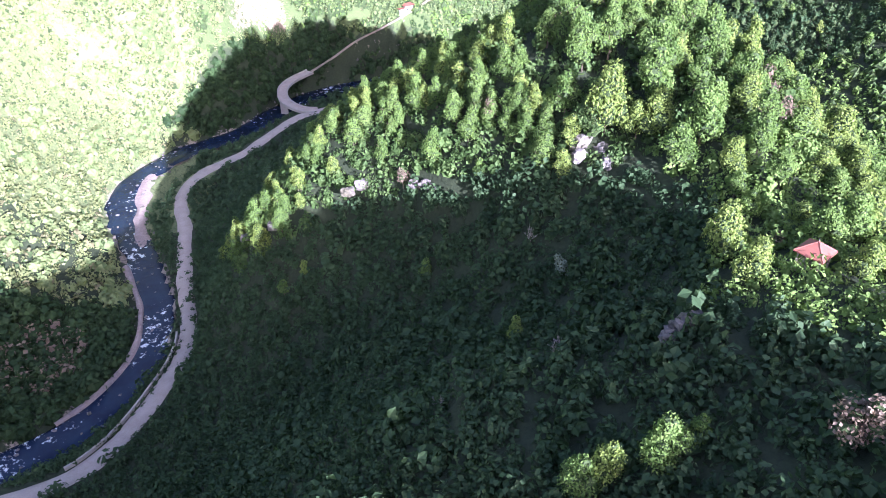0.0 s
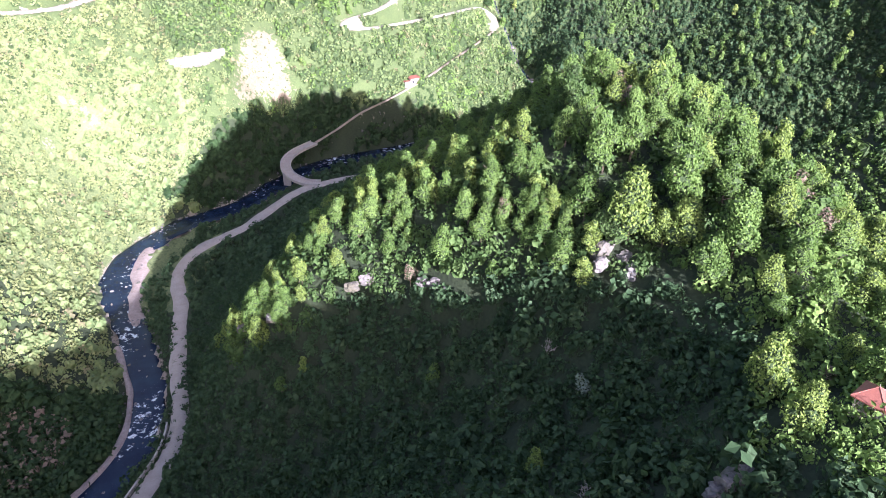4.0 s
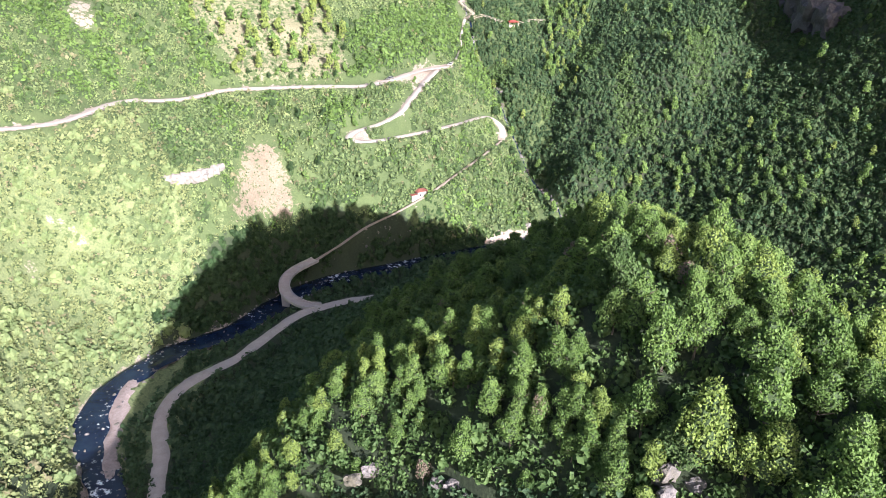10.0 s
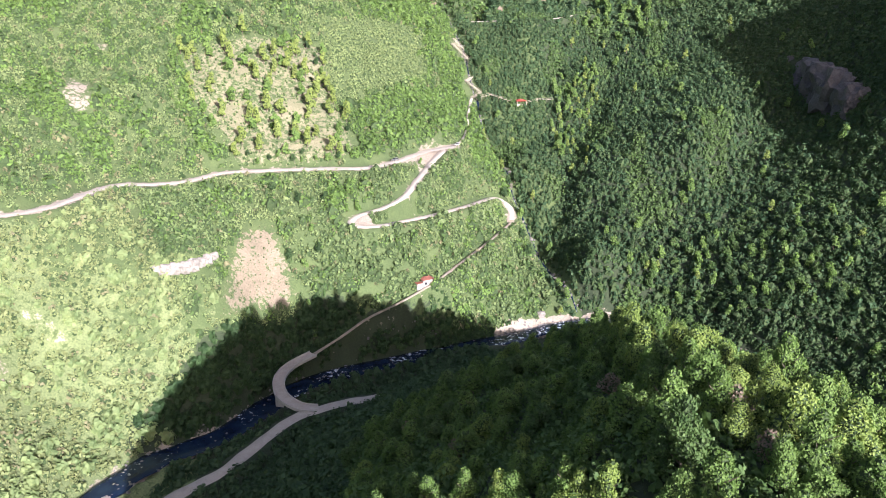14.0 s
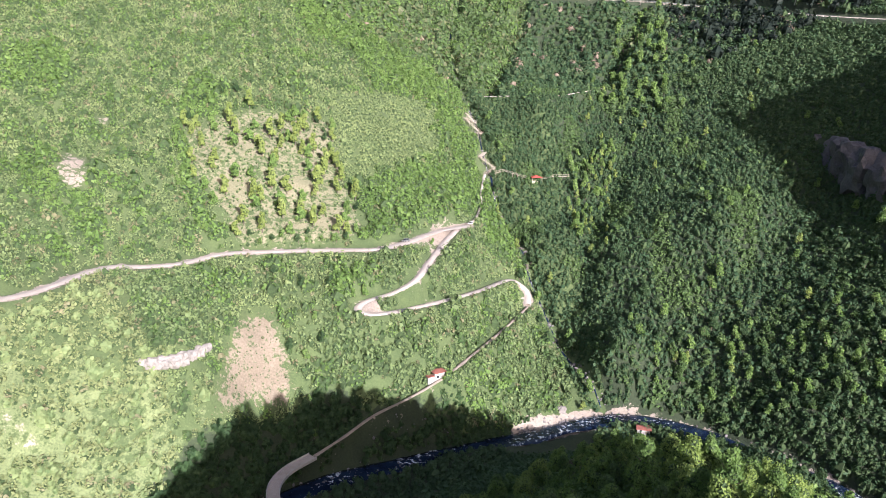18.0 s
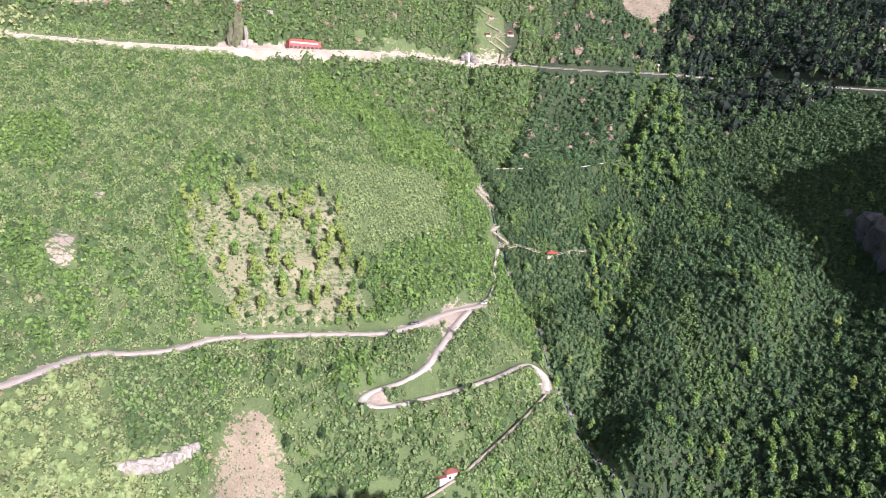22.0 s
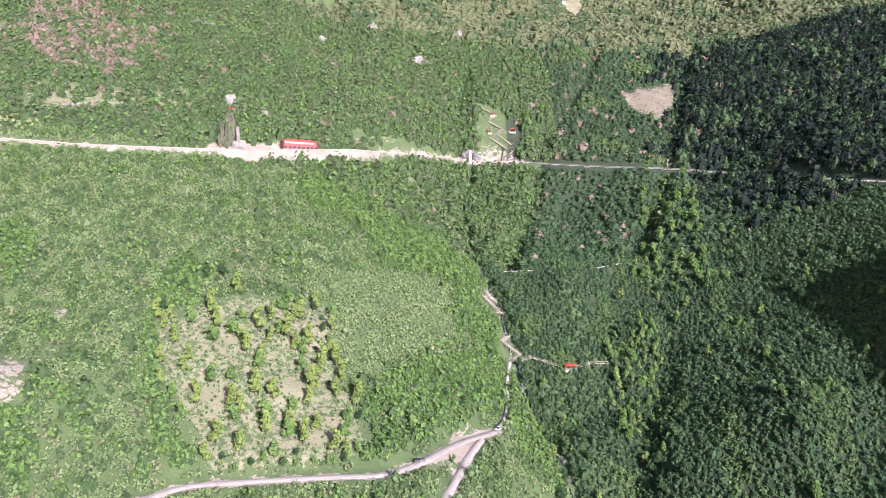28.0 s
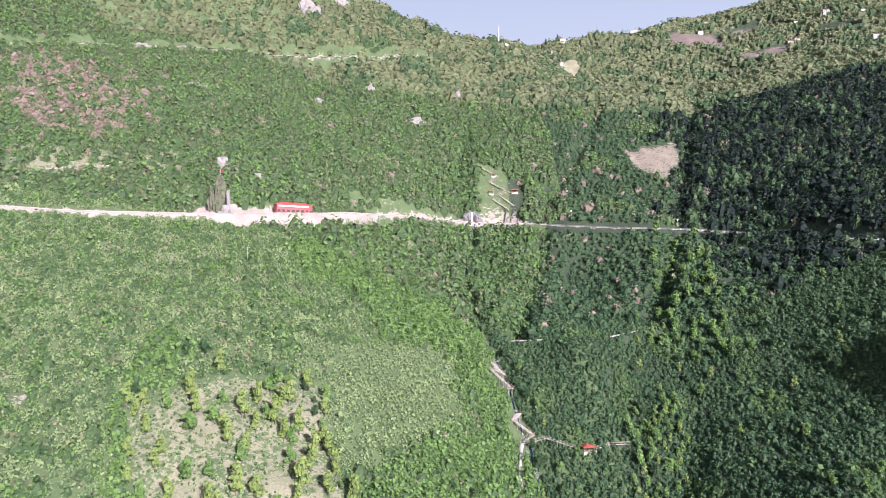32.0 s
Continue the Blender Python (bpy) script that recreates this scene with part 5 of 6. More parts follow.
for x, y, w, h, lab in ((-234, 1246, 20, 17, "large pale crag below the skyline"), (-190, 1310, 11, 12, "pale crag below the skyline"), (-62, 1040, 13, 9, "pale limestone scar in the woods"), (-124, 1118, 6, 10, "narrow pale rock in the woods"),
                        (-11, 1140, 5, 12, "upright dark-cleft rock in the woods"), (-214, 799, 9, 9, "white rock above the road"), (-300, 968, 15, 5, "long pale rock band in the woods"), (-340, 985, 9, 4, "short pale rock band in the woods"),
                        (-188, 1092, 8, 5, "pale rock in the woods"), (-420, 1104, 16, 5, "pale landslip scar beside the upper track"), (-184, 800, 5, 5, "small grey rock face above the car park")):
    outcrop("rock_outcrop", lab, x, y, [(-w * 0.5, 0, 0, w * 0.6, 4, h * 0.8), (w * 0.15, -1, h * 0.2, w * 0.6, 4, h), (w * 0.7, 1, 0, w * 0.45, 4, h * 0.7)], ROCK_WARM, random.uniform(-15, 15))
outcrop("rock_pinnacle", "tall overgrown rock pinnacle with a dark cleft beside the mountain road", -186, 706, [(1, 3, 7, 5, 5, 11), (1.5, 4, 17, 4.2, 4.6, 9), (0.5, 3, 23, 3.0, 3.6, 5.5), (-6.0, 6, 6, 2.6, 5, 11), (-5.6, 7, 15, 1.9, 4, 7)], ROCK_MOSSY, 8)
outcrop("rock_outcrop", "sunlit pale rock at the foot of the pinnacle", -179, 701, [(0, 0, 2, 3, 2.6, 5), (1.4, 1.8, 10, 1.4, 2, 8), (3, 1, 0, 2.4, 2.4, 3.4), (-2.5, -2, -1, 2.6, 2.2, 3.4)], ROCK_WARM, 8)
outcrop("boulder", "single pale boulder above the river beach", 47.7, 411, [(0, 0, 1.2, 2.4, 1.8, 1.9)], ROCK_WARM)


def pebbles(name, label, line, half, count, size, seed, skip=0.0):
    """Loose boulders strewn along a stream, as one mass."""
    rng = np.random.RandomState(seed)
    ico = bmesh.new()
    bmesh.ops.create_icosphere(ico, subdivisions=1, radius=1)
    v0 = np.array([v.co for v in ico.verts])
    f0 = np.array([[v.index for v in f.verts] for f in ico.faces])
    ico.free()
    k = rng.randint(0, len(line), count)
    ang, rad = rng.uniform(0, 6.28, count), skip + (half - skip) * rng.rand(count)
    x, y = line[k, 0] + rad * np.cos(ang), line[k, 1] + rad * np.sin(ang)
    s = size * (0.35 + rng.rand(count) ** 2)
    z = height(x, y)
    v = v0[None] * (1 + rng.uniform(-0.22, 0.22, (count, len(v0), 1))) * (s[:, None] * rng.uniform(0.6, 1.2, (count, 3)))[:, None]
    v = v + np.stack([x, y, np.maximum(z, 0.1) + s * 0.15], 1)[:, None]
    f = f0[None] + (np.arange(count) * len(v0))[:, None, None]
    return tagged(new(name, sheet(name, v.reshape(-1, 3), f.reshape(-1, 3), ROCK)), label, "rocks", kind="stuff")


pebbles("river_boulders", "grey boulders along the river's edge", WATER[WATER[:, 0] < 160], 8.8, 900, 0.6, 3, 6.4)
pebbles("rapids_rocks", "wet stones breaking the river's surface", WATER[WATER[:, 0] < 130], 5, 60, 0.35, 4)
pebbles("brook_boulders", "pale boulders filling the ravine's bed", BROOK[:110], 3.0, 320, 0.9, 5)
pebbles("bar_stones", "stones on the gravel bar", smooth_line([(-116, 264, 0), (-112.5, 243, 0), (-104, 215, 0)]), 2.8, 260, 0.5, 7)
pebbles("beach_stones", "stones on the river beach", smooth_line([(24, 391, 0), (48, 404, 0), (80, 412, 0)]), 5, 200, 0.5, 6)


# ---- bridge and river wall ----
def bridge():
    e = base("bridge", 0, 0, 0)
    line = BRIDGE
    t = np.gradient(line[:, :2], axis=0)
    t /= np.linalg.norm(t, axis=1)[:, None]
    n = np.c_[-t[:, 1], t[:, 0]]

    def strip(lo, hi, z0, z1):
        bm = bmesh.new()
        rows = []
        for p, d in zip(line, n):
            rows.append([bm.verts.new((p[0] + d[0] * w, p[1] + d[1] * w, p[2] + z)) for w, z in ((lo, z0), (hi, z0), (hi, z1), (lo, z1))])
        for a, b in zip(rows[:-1], rows[1:]):
            for i in range(4):
                bm.faces.new((a[i], a[(i + 1) % 4], b[(i + 1) % 4], b[i]))
        bm.faces.new(rows[0][::-1])
        bm.faces.new(rows[-1])
        return bm

    part("deck", strip(-2.3, 2.3, -0.7, 0.06), ROAD_DUST, e, "dusty bridge deck")
    part("parapet", strip(-2.45, -2.2, -0.5, 0.75), CONCRETE, e)
    part("parapet", strip(2.2, 2.45, -0.5, 0.75), CONCRETE, e)
    for i in (len(line) // 2,):
        p = line[i]
        part("pier", boxed(p[0] - 1.6, p[0] + 1.6, p[1] - 1.0, p[1] + 1.0, -2.5, p[2] - 0.65, bevel=0.15), CONCRETE, e)
    tagged(e, "curved concrete road bridge over the river", "bridge")


bridge()


def river_wall(line, side, low, high, thick, name, label, material):
    t = np.gradient(line[:, :2], axis=0)
    t /= np.linalg.norm(t, axis=1)[:, None]
    n = np.c_[-t[:, 1], t[:, 0]] * side
    bm = bmesh.new()
    rows = []
    for p, d in zip(line, n):
        rows.append([bm.verts.new((p[0] + d[0] * w, p[1] + d[1] * w, z)) for w, z in ((0, low), (thick, low), (thick, p[2] + high), (0, p[2] + high))])
    for a, b in zip(rows[:-1], rows[1:]):
        for i in range(4):
            bm.faces.new((a[i], a[(i + 1) % 4], b[(i + 1) % 4], b[i]))
    bm.faces.new(rows[0][::-1])
    bm.faces.new(rows[-1])
    bmesh.ops.recalc_face_normals(bm, faces=bm.faces)
    return tagged(part(name, bm, material), label, "wall", kind="structure")


wl = RIVER_ROAD[(RIVER_ROAD[:, 1] > 112) & (RIVER_ROAD[:, 1] < 164)].copy()
t_ = np.gradient(wl[:, :2], axis=0)
t_ /= np.linalg.norm(t_, axis=1)[:, None]
wl[:, :2] += np.c_[-t_[:, 1], t_[:, 0]] * 2.9
river_wall(wl, 1, -1.5, 0.6, 0.5, "wall_river", "pale concrete retaining wall between road and river", CONCRETE)


# ---- small buildings ----
def hip_roof(w, d, h, over, z, thick=0.18, ridge=0.0):
    bm = bmesh.new()
    x, y = w / 2 + over, d / 2 + over
    lo = [bm.verts.new(p) for p in ((-x, -y, z), (x, -y, z), (x, y, z), (-x, y, z))]
    ed = [bm.verts.new(p) for p in ((-x, -y, z + thick), (x, -y, z + thick), (x, y, z + thick), (-x, y, z + thick))]
    a, b = bm.verts.new((-ridge / 2, 0, z + h)), bm.verts.new((ridge / 2 + 0.01, 0, z + h))
    bm.faces.new(lo[::-1])
    for i in range(4):
        bm.faces.new((lo[i], lo[(i + 1) % 4], ed[(i + 1) % 4], ed[i]))
    bm.faces.new((ed[0], ed[1], b, a))
    bm.faces.new((ed[1], ed[2], b))
    bm.faces.new((ed[2], ed[3], a, b))
    bm.faces.new((ed[3], ed[0], a))
    return bm


def gable_roof(w, d, h, over, z, thick=0.2):
    bm = bmesh.new()
    x, y = w / 2 + over, d / 2 + over
    prof = [(-y, 0), (0, h), (y, 0), (y, -thick), (0, h - thick), (-y, -thick)]
    ends = [[bm.verts.new((s * x, p, z + q)) for p, q in prof] for s in (-1, 1)]
    for i in range(6):
        bm.faces.new((ends[0][i], ends[0][(i + 1) % 6], ends[1][(i + 1) % 6], ends[1][i]))
    for r in ends:
        bm.faces.new((r[0], r[1], r[4], r[5]))
        bm.faces.new((r[1], r[2], r[3], r[4]))
    bmesh.ops.recalc_face_normals(bm, faces=bm.faces)
    return bm


def pavilion(x, y, side, turn, label, roof, group="", z=None, tall=2.5, peak=1.5):
    """An open shelter on posts under a pyramid roof."""
    e = base("pavilion", x, y, float(height(x, y)) if z is None else z, turn)
    h = side / 2 - 0.25
    part("floor", boxed(-h - 0.2, h + 0.2, -h - 0.2, h + 0.2, -1.6, 0.15), PLANK, e)
    for a, b in ((-h, -h), (h, -h), (h, h), (-h, h)):
        part("post", boxed(a - 0.09, a + 0.09, b - 0.09, b + 0.09, 0.15, tall + 0.1), PLANK, e)
    for a, b, c, d in ((-h, h, -h - 0.05, -h + 0.05), (-h, h, h - 0.05, h + 0.05), (-h - 0.05, -h + 0.05, -h, h)):
        part("railing", boxed(a, b, c, d, 0.9, 1.0), PLANK, e)
    part("roof", hip_roof(side - 0.5, side - 0.5, peak, 0.5, tall), roof, e, "red pyramid roof")
    part("finial", tube(bmesh.new(), (0, 0, tall + peak - 0.05), (0, 0, tall + peak + 0.4), 0.06, 0.02), STEEL, e)
    for k in range(4):
        q = Matrix.Rotation(k * math.pi / 2, 4, "Z")
        c = side / 2 + 0.22
        part("roof_rib", tube(bmesh.new(), q @ Vector((c, c, tall + 0.2)), (0, 0, tall + peak + 0.03), 0.06, 0.05, 5), roof, e)
    return tagged(e, label, "pavilion", group)


pavilion(46.0, 70.8, 3.2, 38, "open wooden pavilion with a faded red pyramid roof among trees", BRICK_ROOF)
pavilion(52.0, 586, 7.0, 8, "small red-roofed pavilion beside the ravine walkway", RED_ROOF, tall=2.3, peak=1.3)
pavilion(46, 949, 7, 4, "red-roofed viewing pavilion below the waterfall stairs", RED_ROOF, tall=2.8, peak=1.8)


def window(parent, x, y, z, w, h, face=-1):
    f = part("window", boxed(x - w / 2 - 0.08, x + w / 2 + 0.08, y - 0.06, y + 0.06, z - 0.08, z + h + 0.08), PLASTER, parent)
    part("pane", boxed(x - w / 2, x + w / 2, y - 0.09, y + 0.09, z, z + h), PANE, f)


def house(x, y, w, d, h, turn, label, roof=None, wall=None, storeys=2, hip=False, sink=1.5):
    e = base("house", x, y, float(height(x, y)), turn)
    part("wall", boxed(-w / 2, w / 2, -d / 2, d / 2, -sink, h), wall or VILLAGE_PLASTER, e)
    part("roof", hip_roof(w, d, h * 0.3, 0.6, h, ridge=w * 0.4) if hip else gable_roof(w, d, h * 0.28, 0.6, h + 0.2), roof or BRICK_ROOF, e)
    n = max(2, int(w / 3))
    for s in range(storeys):
        for i in range(n):
            if s == 0 and i == n // 2:
                part("door", boxed(-w / 2 + (i + 0.5) * w / n - 0.5, -w / 2 + (i + 0.5) * w / n + 0.5, -d / 2 - 0.08, -d / 2 + 0.05, 0.05, 2.1), PLANK, e)
            else:
                window(e, -w / 2 + (i + 0.5) * w / n, -d / 2, 0.9 + s * h / storeys, 1.1, 1.2)
    return tagged(e, label, "house")


house(83, 395.5, 5.5, 4.2, 2.4, -14, "low shed with a rusty roof beside the river", BRICK_ROOF, storeys=1, sink=3)
hut = house(-11.5, 386.5, 5.4, 4.4, 3.2, 32, "small pale hut with a faded red hipped roof beside the path", BRICK_ROOF, storeys=1, hip=True, sink=4)
part("annexe", boxed(-6.0, -2.9, -2.2, 1.2, -4, 2.0), CONCRETE, hut, "low pale annexe")
part("annexe_roof", boxed(-6.2, -2.85, -2.4, 1.4, 2.0, 2.2), BRICK_ROOF, hut)


def restaurant():
    """Long red building with a white-lettered fascia on the car park."""
    e = base("roadside_building", -143, 753, 236.4, 30)
    w, d, h = 28.0, 8.0, 6.6
    part("wall", boxed(-w / 2, w / 2, -d / 2, d / 2, -1.2, h), RED_PAINT, e, "red painted wall")
    part("roof", hip_roof(w, d, 2.2, 0.7, h, ridge=w * 0.7), RED_ROOF, e)
    part("fascia", boxed(-w / 2 + 0.3, w / 2 - 0.3, -d / 2 - 0.32, -d / 2 - 0.02, h - 2.2, h - 0.2), RED_PAINT, e, "red sign band")
    rng = random.Random(4)
    x = -w / 2 + 1.6
    while x < w / 2 - 2.6:
        k = rng.uniform(0.8, 1.7)
        part("sign_bar", boxed(x, x + k, -d / 2 - 0.38, -d / 2 - 0.3, h - 1.85, h - 0.65), PLASTER, e, "white lettering bar")
        x += k + 0.35
    for i in range(8):
        cx = -w / 2 + 2.0 + i * 3.7
        f = part("window", boxed(cx - 1.25, cx + 1.25, -d / 2 - 0.06, -d / 2 + 0.05, 0.6, 2.7), PANE, e, "dark window opening")
        part("frame", boxed(cx + 1.27, cx + 1.5, -d / 2 - 0.14, -d / 2 + 0.05, 0.0, 2.9), RED_PAINT, f)
    for a in (-w / 2, w / 2 - 0.25):
        part("roof_post", boxed(a, a + 0.25, -d / 2 - 0.95, -d / 2 - 0.7, -0.8, h), RED_PAINT, e)
    part("chimney", boxed(-5, -4.2, 0.5, 1.3, h + 0.8, h + 2.4), CONCRETE, e)
    return tagged(e, "long red roadside building with a white-lettered sign band", "building")


restaurant()


def flag(x, y, z):
    e = base("flag_on_pole", x, y, z)
    part("pole", tube(bmesh.new(), (0, 0, -0.5), (0, 0, 5.0), 0.09, 0.06, 8), STEEL, e)
    bm = bmesh.new()
    cols = [[bm.verts.new((0.05 + 0.32 * i, 0.16 * math.sin(i * 1.1), 3.0 + 1.9 * j - 0.05 * i)) for j in (0, 1)] for i in range(9)]
    for a, b in zip(cols[:-1], cols[1:]):
        bm.faces.new((a[0], b[0], b[1], a[1]))
    bmesh.ops.solidify(bm, geom=bm.faces, thickness=0.03)
    part("cloth", bm, RED_PAINT, e, "plain red flag cloth")
    tagged(e, "red flag on a steel pole above the rock", "flag")


flag(-185.5, 708.5, float(height(-186, 706)) + 27.5)


# ---- walkways and stairs of the ravine ----
def walkway(pts, width, label, posts=True, rise=0.0):
    """A railed plank walkway or stair that hugs the slope from point to point."""
    e = base("walkway", pts[0][0], pts[0][1], pts[0][2])
    o = Vector(pts[0])
    for a, b in zip(pts[:-1], pts[1:]):
        a, b = Vector(a) - o, Vector(b) - o
        d = b - a
        flat = Vector((d.x, d.y, 0)).normalized()
        n = Vector((-flat.y, flat.x, 0)) * width / 2
        steep = abs(d.z) / max(0.1, math.hypot(d.x, d.y)) > 0.25
        steps = max(1, int(abs(d.z) / 0.36)) if steep else 1
        for k in range(steps):
            bm = bmesh.new()
            p, q = a.lerp(b, k / steps), a.lerp(b, (k + 1) / steps)
            if steep:
                q.z = p.z
            v = [bm.verts.new(c + Vector((0, 0, h))) for h in (-0.14, 0.0) for c in (p - n, q - n, q + n, p + n)]
            for f in ((3, 2, 1, 0), (4, 5, 6, 7), (0, 1, 5, 4), (1, 2, 6, 5), (2, 3, 7, 6), (3, 0, 4, 7)):
                bm.faces.new([v[i] for i in f])
            part("step" if steep else "deck", bm, PLANK, e)
        for s in (-1, 1):
            bm = bmesh.new()
            tube(bm, a + n * s + Vector((0, 0, 1.0)), b + n * s + Vector((0, 0, 1.0)), 0.06, 0.06, 5)
            for k in range(int(d.length / 2.2) + 1):
                p = a.lerp(b, min(1, k * 2.2 / max(d.length, 0.1))) + n * s
                tube(bm, p - Vector((0, 0, 0.1)), p + Vector((0, 0, 1.0)), 0.05, 0.05, 4)
            part("railing", bm, PLANK, e)
        if posts:
            for k in range(int(d.length / 3.5) + 1):
                p = a.lerp(b, min(1, k * 3.5 / max(d.length, 0.1)))
                g = float(height(p.x + o.x, p.y + o.y)) - o.z - 0.6
                if g < p.z - 0.2:
                    for s in (-0.8, 0.8):
                        part("support", tube(bmesh.new(), (p + n * s) * 1.0, Vector(((p + n * s).x, (p + n * s).y, g)), 0.09, 0.09, 5), PLANK, e)
    return tagged(e, label, "walkway")


def on(x, y, up=0.6):
    return (x, y, float(height(x, y)) + up)


walkway([on(17, 589, 0.5), on(21, 592, 1.6), on(30, 593, 2.6), on(40, 590, 1.5), on(48, 586.5, 0.9)], 2.0, "plank walkway with handrails crossing the ravine")
walkway([on(56, 587, 0.8), on(64, 590, 1.0), on(76, 592, 0.8)], 1.6, "plank walkway leading from the red pavilion")
walkway([on(18, 592, 1.0), on(24, 597, 2.2), on(14, 604, 2.4), on(18, 614, 3.0)], 3.0, "zigzag wooden stairs in the lower ravine")
walkway([on(10, 628, 2.4), on(16, 634, 3.0), on(4, 642, 2.8), on(12, 650, 3.0), on(5, 656, 2.4)], 3.0, "zigzag wooden stairs climbing the ravine")
walkway([on(38, 926, 0.8), on(22, 938, 1.5), on(36, 950, 1.5), on(20, 960, 2.0), on(30, 970, 2.0), on(14, 978, 2.0)], 3.0, "pale zigzag stairs beside the waterfall")
walkway([on(44, 930, 0.8), on(30, 944, 1.5), on(44, 949, 1.2)], 2.6, "pale stairs up to the viewing pavilion")
walkway([on(14, 979, 2.0), on(-8, 980, 2.0), on(-42, 977, 2.0)], 2.4, "long plank walkway across the upper ravine")
pavilion(21, 946, 5, 20, "brown-roofed shelter beside the waterfall stairs", BRICK_ROOF)
pavilion(26, 972, 5, -8, "small brown-roofed shelter above the waterfall stairs", BRICK_ROOF)


def falls(x, y, tall, wide, label):
    """A thin veil of white water down a rock step."""
    bm = bmesh.new()
    z = float(height(x, y))
    rows = [[bm.verts.new((x + wide * (u - 0.5) + 0.3 * math.sin(v * 2.1), y - 1.2 + 0.25 * math.sin(u * 9 + v) - v * 0.25, z + tall * (1 - v / 8))) for u in (0, 0.25, 0.5, 0.75, 1)] for v in range(9)]
    for a, b in zip(rows[:-1], rows[1:]):
        for i in range(4):
            bm.faces.new((a[i], b[i], b[i + 1], a[i + 1]))
    bmesh.ops.solidify(bm, geom=bm.faces, thickness=0.15)
    tagged(part("waterfall", bm, surface("white_water", (0.6, 0.66, 0.7), (0.82, 0.85, 0.87), 0.8, 0.5, 4.0, 0.4, 0.1)), label, "waterfall", kind="structure")


falls(0, 902, 10, 2.2, "thin white waterfall in its dark cleft above the road")
outcrop("rock_outcrop", "dark rock walls on both sides of the waterfall", 0, 906, [(-5, 2, 3, 3.4, 4, 7), (-8, 3, 1, 3, 3.5, 4.5), (5.4, 2.5, 3, 3.2, 4, 6.2), (8.6, 3, 1, 2.6, 3, 4), (0, 5, 5, 5, 2.5, 7)], ROCK)


# ---- road furniture ----
def guard_rail(line, side, label):
    e = base("guard_rail", *line[0])
    o = line[0]
    t = np.gradient(line[:, :2], axis=0)
    t /= np.linalg.norm(t, axis=1)[:, None]
    p = np.c_[line[:, :2] + np.c_[-t[:, 1], t[:, 0]] * side, line[:, 2]] - o
    for i in range(0, len(p), 3):
        part("post", boxed(p[i, 0] - 0.07, p[i, 0] + 0.07, p[i, 1] - 0.07, p[i, 1] + 0.07, p[i, 2] - 0.8, p[i, 2] + 0.8), STEEL, e)
    bm = bmesh.new()
    rows = [[bm.verts.new((a, b, c + h)) for h in (0.45, 0.85)] for a, b, c in p]
    for a, b in zip(rows[:-1], rows[1:]):
        bm.faces.new((a[0], b[0], b[1], a[1]))
    bmesh.ops.solidify(bm, geom=bm.faces, thickness=0.08)
    part("rail", bm, STEEL, e)
    tagged(e, label, "guard rail")


guard_rail(UPPER_ROAD[(UPPER_ROAD[:, 0] > 60) & (UPPER_ROAD[:, 0] < 300)], -3.5, "pale steel guard rail along the mountain road")


def power_pole(x, y, tall, label):
    e = base("power_pole", x, y, float(height(x, y)))
    part("pole", tube(bmesh.new(), (0, 0, -1), (0, 0, tall), 0.16, 0.1, 8), PLANK, e)
    for k in (0.0, 1.0):
        part("crossarm", boxed(-1.0, 1.0, -0.06, 0.06, tall - 0.4 - k, tall - 0.25 - k), STEEL, e)
    for a in (-0.9, 0.0, 0.9):
        part("insulator", tube(bmesh.new(), (a, 0, tall - 0.25), (a, 0, tall + 0.05), 0.06, 0.05, 6), PLASTER, e)
    tagged(e, label, "power pole", "power poles")


for x, y in ((-146, 640), (-128, 706), (95, 890), (188, 862)):
    power_pole(x, y, 10, "grey wooden power pole on the slope")

def parked_car(x, y, z, turn, paint, label):
    e = base("parked_car", x, y, z, turn)
    bm = bmesh.new()
    prof = [(-2.1, 0.35), (-2.15, 0.8), (-1.2, 0.95), (1.9, 0.95), (2.1, 0.75), (2.1, 0.35)]
    rows = [[bm.verts.new((a, s * 0.85, b)) for a, b in prof] for s in (-1, 1)]
    for i in range(6):
        bm.faces.new((rows[0][i], rows[0][(i + 1) % 6], rows[1][(i + 1) % 6], rows[1][i]))
    bm.faces.new(rows[0][::-1])
    bm.faces.new(rows[1])
    bmesh.ops.recalc_face_normals(bm, faces=bm.faces)
    part("body", bm, paint, e)
    bm = box(bmesh.new(), -1.2, 1.8, -0.8, 0.8, 0.95, 1.5)
    for v in bm.verts:
        if v.co.z > 1.2:
            v.co.x, v.co.y = v.co.x * 0.72 + 0.1, v.co.y * 0.85
    part("windows", bm, PANE, e, "dark car windows")
    part("roof_panel", boxed(-0.75, 1.35, -0.66, 0.66, 1.5, 1.56, bevel=0.02), paint, e)
    for a in (-1.35, 1.35):
        for b in (-0.82, 0.82):
            w = part("wheel", tube(bmesh.new(), (a, b - 0.1, 0.33), (a, b + 0.1, 0.33), 0.33, 0.33, 14), PANE, e, "black tyre")
            part("rim", tube(bmesh.new(), (a, b - 0.115, 0.33), (a, b + 0.115, 0.33), 0.18, 0.18, 10), STEEL, w)
    for b in (-0.6, 0.6):
        part("headlight", boxed(-2.17, -2.08, b - 0.15, b + 0.15, 0.62, 0.76), PLASTER, e)
    tagged(e, label, "car")


parked_car(5.5, 503.5, 74.0, 60, PLASTER, "white car parked at the end of the dirt road")
parked_car(-29, 447, 76.15, 50, STEEL, "grey car standing on the narrow track")

# ---- village on the ridge ----
house(577, 1452, 12.8, 8.0, 6.4, -8, "white village house with a red roof on the ridge", BRICK_ROOF)
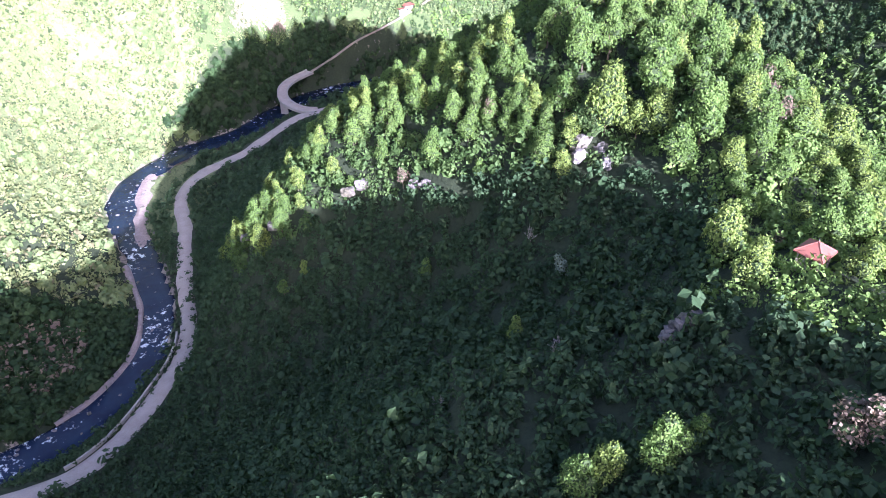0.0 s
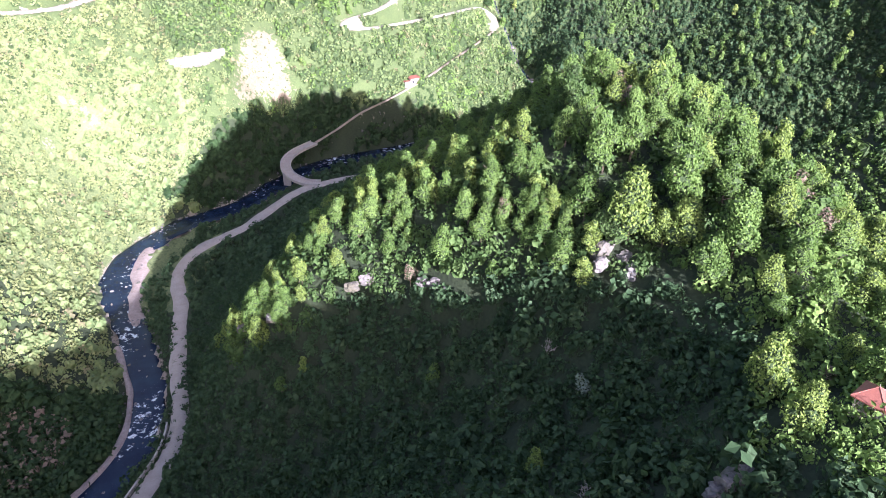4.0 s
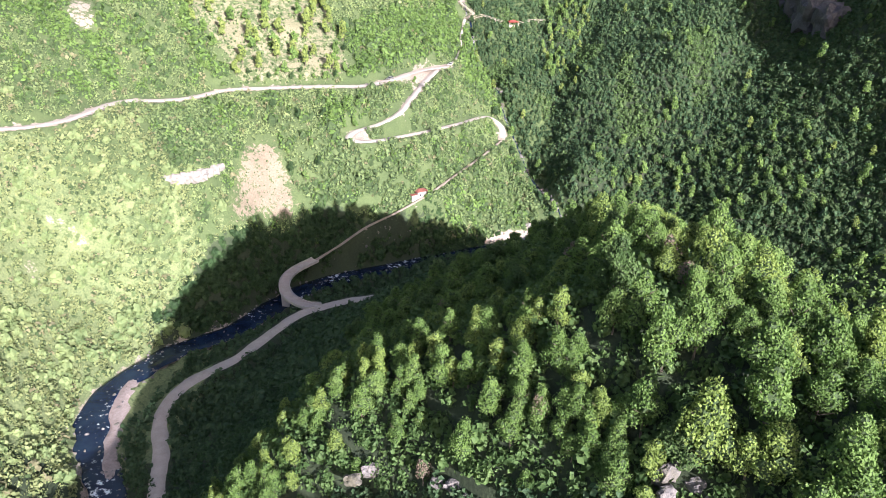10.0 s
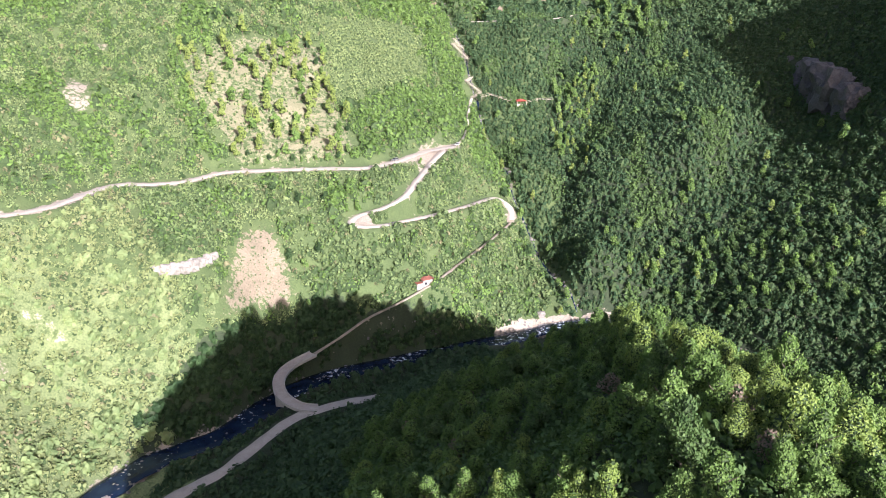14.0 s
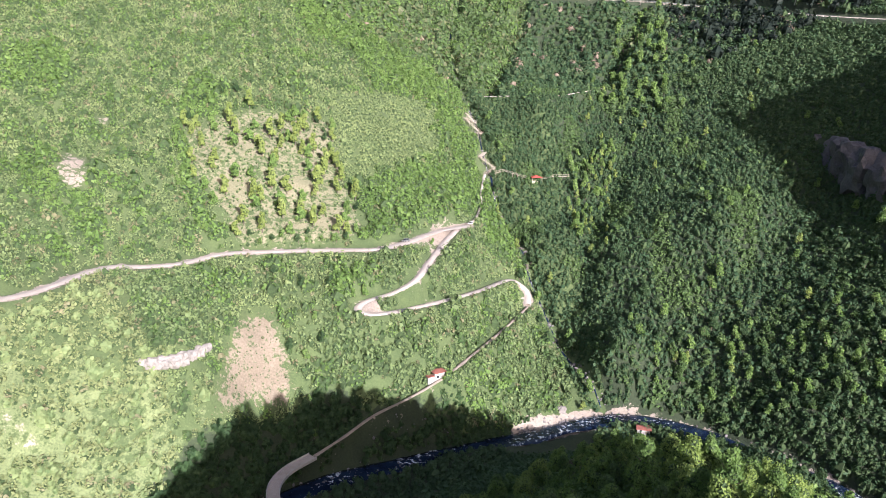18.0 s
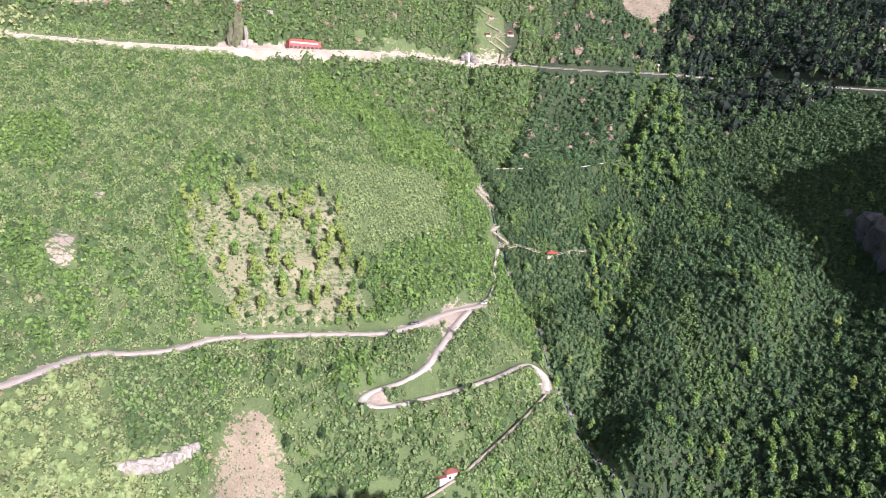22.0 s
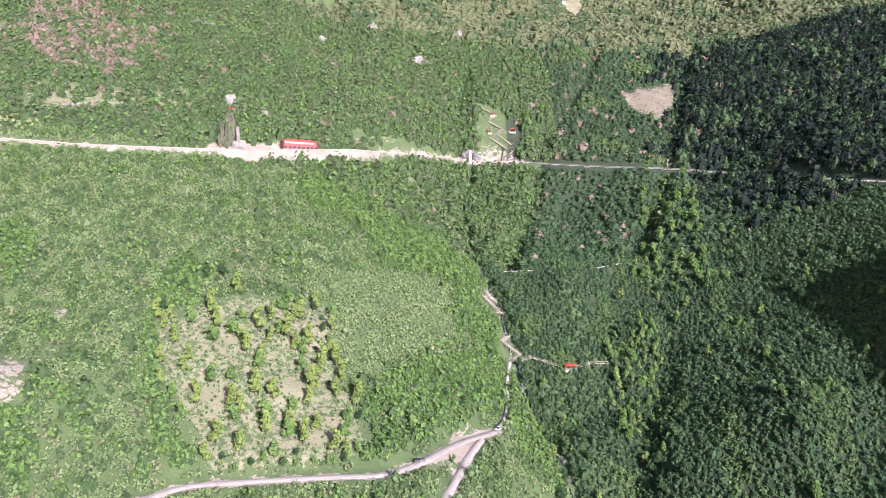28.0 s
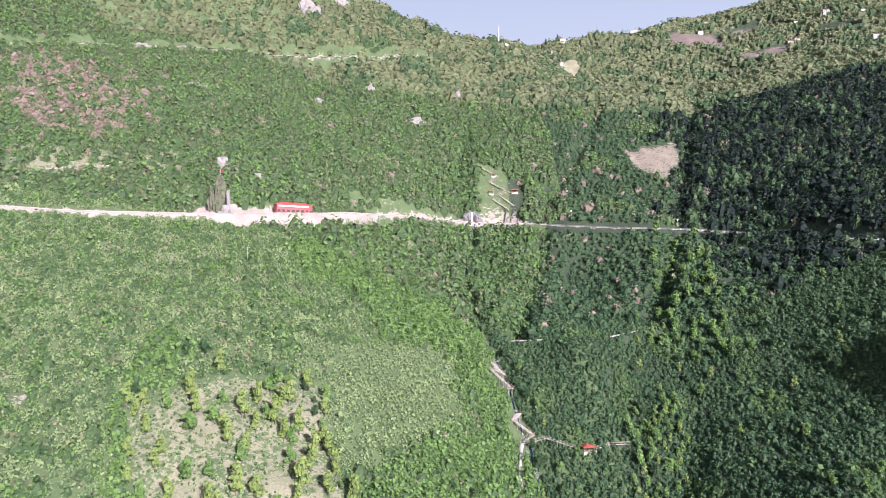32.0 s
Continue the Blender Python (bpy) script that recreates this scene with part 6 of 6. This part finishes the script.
house(590, 1462, 9.6, 7.2, 5.6, 12, "cream village house with a brown roof", BRICK_ROOF, storeys=2)
house(640, 1560, 16.0, 8.8, 6.4, 5, "long white village house on the ridge", BRICK_ROOF)
house(672, 1515, 11.2, 8.0, 8.8, -4, "tall white village house with a red roof", RED_ROOF, storeys=3)
house(648, 1318, 14.4, 8.8, 6.4, -10, "white village house with a grey roof by the meadow", CONCRETE)
house(520, 1532, 9.6, 7.2, 4.8, 15, "small white village house", CONCRETE)
house(512, 1690, 11.2, 7.2, 5.6, 0, "pale village house near the skyline", BRICK_ROOF)
house(360, 1668, 19.2, 9.6, 7.2, -6, "broad white house on the skyline", PLASTER, storeys=2)
house(190, 1530, 11.2, 8.0, 5.6, 10, "red-roofed house on the skyline", RED_ROOF)
house(168, 1500, 8.0, 6.4, 4.8, -10, "small orange-roofed house below the skyline", BRICK_ROOF)
house(172, 1440, 6.4, 4.8, 4.0, 20, "small pale barn beside the meadow", CONCRETE)
house(470, 1600, 9.6, 7.2, 4.8, 6, "pale village house among fields", BRICK_ROOF)
house(720, 1480, 9.6, 8.0, 5.6, 0, "white village house at the end of the ridge", BRICK_ROOF)


def mosque(x, y):
    e = base("mosque", x, y, float(height(x, y)), -6)
    part("prayer_hall", boxed(-9, 9, -8, 8, -3, 9), PLASTER, e)
    bm = bmesh.new()
    bmesh.ops.create_uvsphere(bm, u_segments=20, v_segments=10, radius=6.5)
    for v in bm.verts:
        v.co.z = max(v.co.z, -0.5) * 0.8 + 9.4
    part("dome", bm, CONCRETE, e)
    m = part("minaret", tube(bmesh.new(), (-8, -6, 0), (-8, -6, 36), 1.5, 1.0, 12), PLASTER, e, "slender white minaret")
    part("balcony", tube(bmesh.new(), (-8, -6, 26), (-8, -6, 27.2), 1.4, 2.1, 12), PLASTER, m)
    part("spire", tube(bmesh.new(), (-8, -6, 36), (-8, -6, 43), 1.15, 0.05, 12), CONCRETE, m)
    for i in range(4):
        window(e, -6.6 + i * 4.4, -8, 2.0, 1.4, 3.0)
    tagged(e, "small white mosque with a slender minaret on the ridge", "mosque")


mosque(72, 1432)
fir = tagged(make_tree("fir_tree", "dark pointed fir on the skyline", crown_mesh("crown", 111, 420, 2.2, 12, 1.0, 14, 1.0, LEAF_FIR), trunk_mesh(112, 12, 1.5, 1.5)), group="firs on the ridge")
for v in fir.children[1].data.vertices:
    k = max(0.12, 1 - (v.co.z - 1) / 12.5)
    v.co.x, v.co.y = v.co.x * k * 1.2, v.co.y * k * 1.2
for x, y, s in ((-128, 1372, 1.1), (-95, 1385, 1.2), (-60, 1395, 1.4), (-52, 1330, 1.3), (20, 1428, 0.9), (150, 1528, 1.1), (160, 1536, 1.3), (182, 1545, 1.2), (212, 1560, 1.0), (126, 1500, 0.9), (240, 1600, 0.9), (270, 1625, 1.0), (-150, 1360, 1.0), (420, 1712, 1.0), (450, 1718, 0.9)):
    place_tree(fir, x, y, s)
for o in list(fir.children_recursive) + [fir]:
    bpy.data.objects.remove(o)
for proto in protos + [bud, blossom, bare, orchard_tree, orchard_bush] + valley + slope + upland:
    for o in list(proto.children_recursive) + [proto]:
        bpy.data.objects.remove(o)
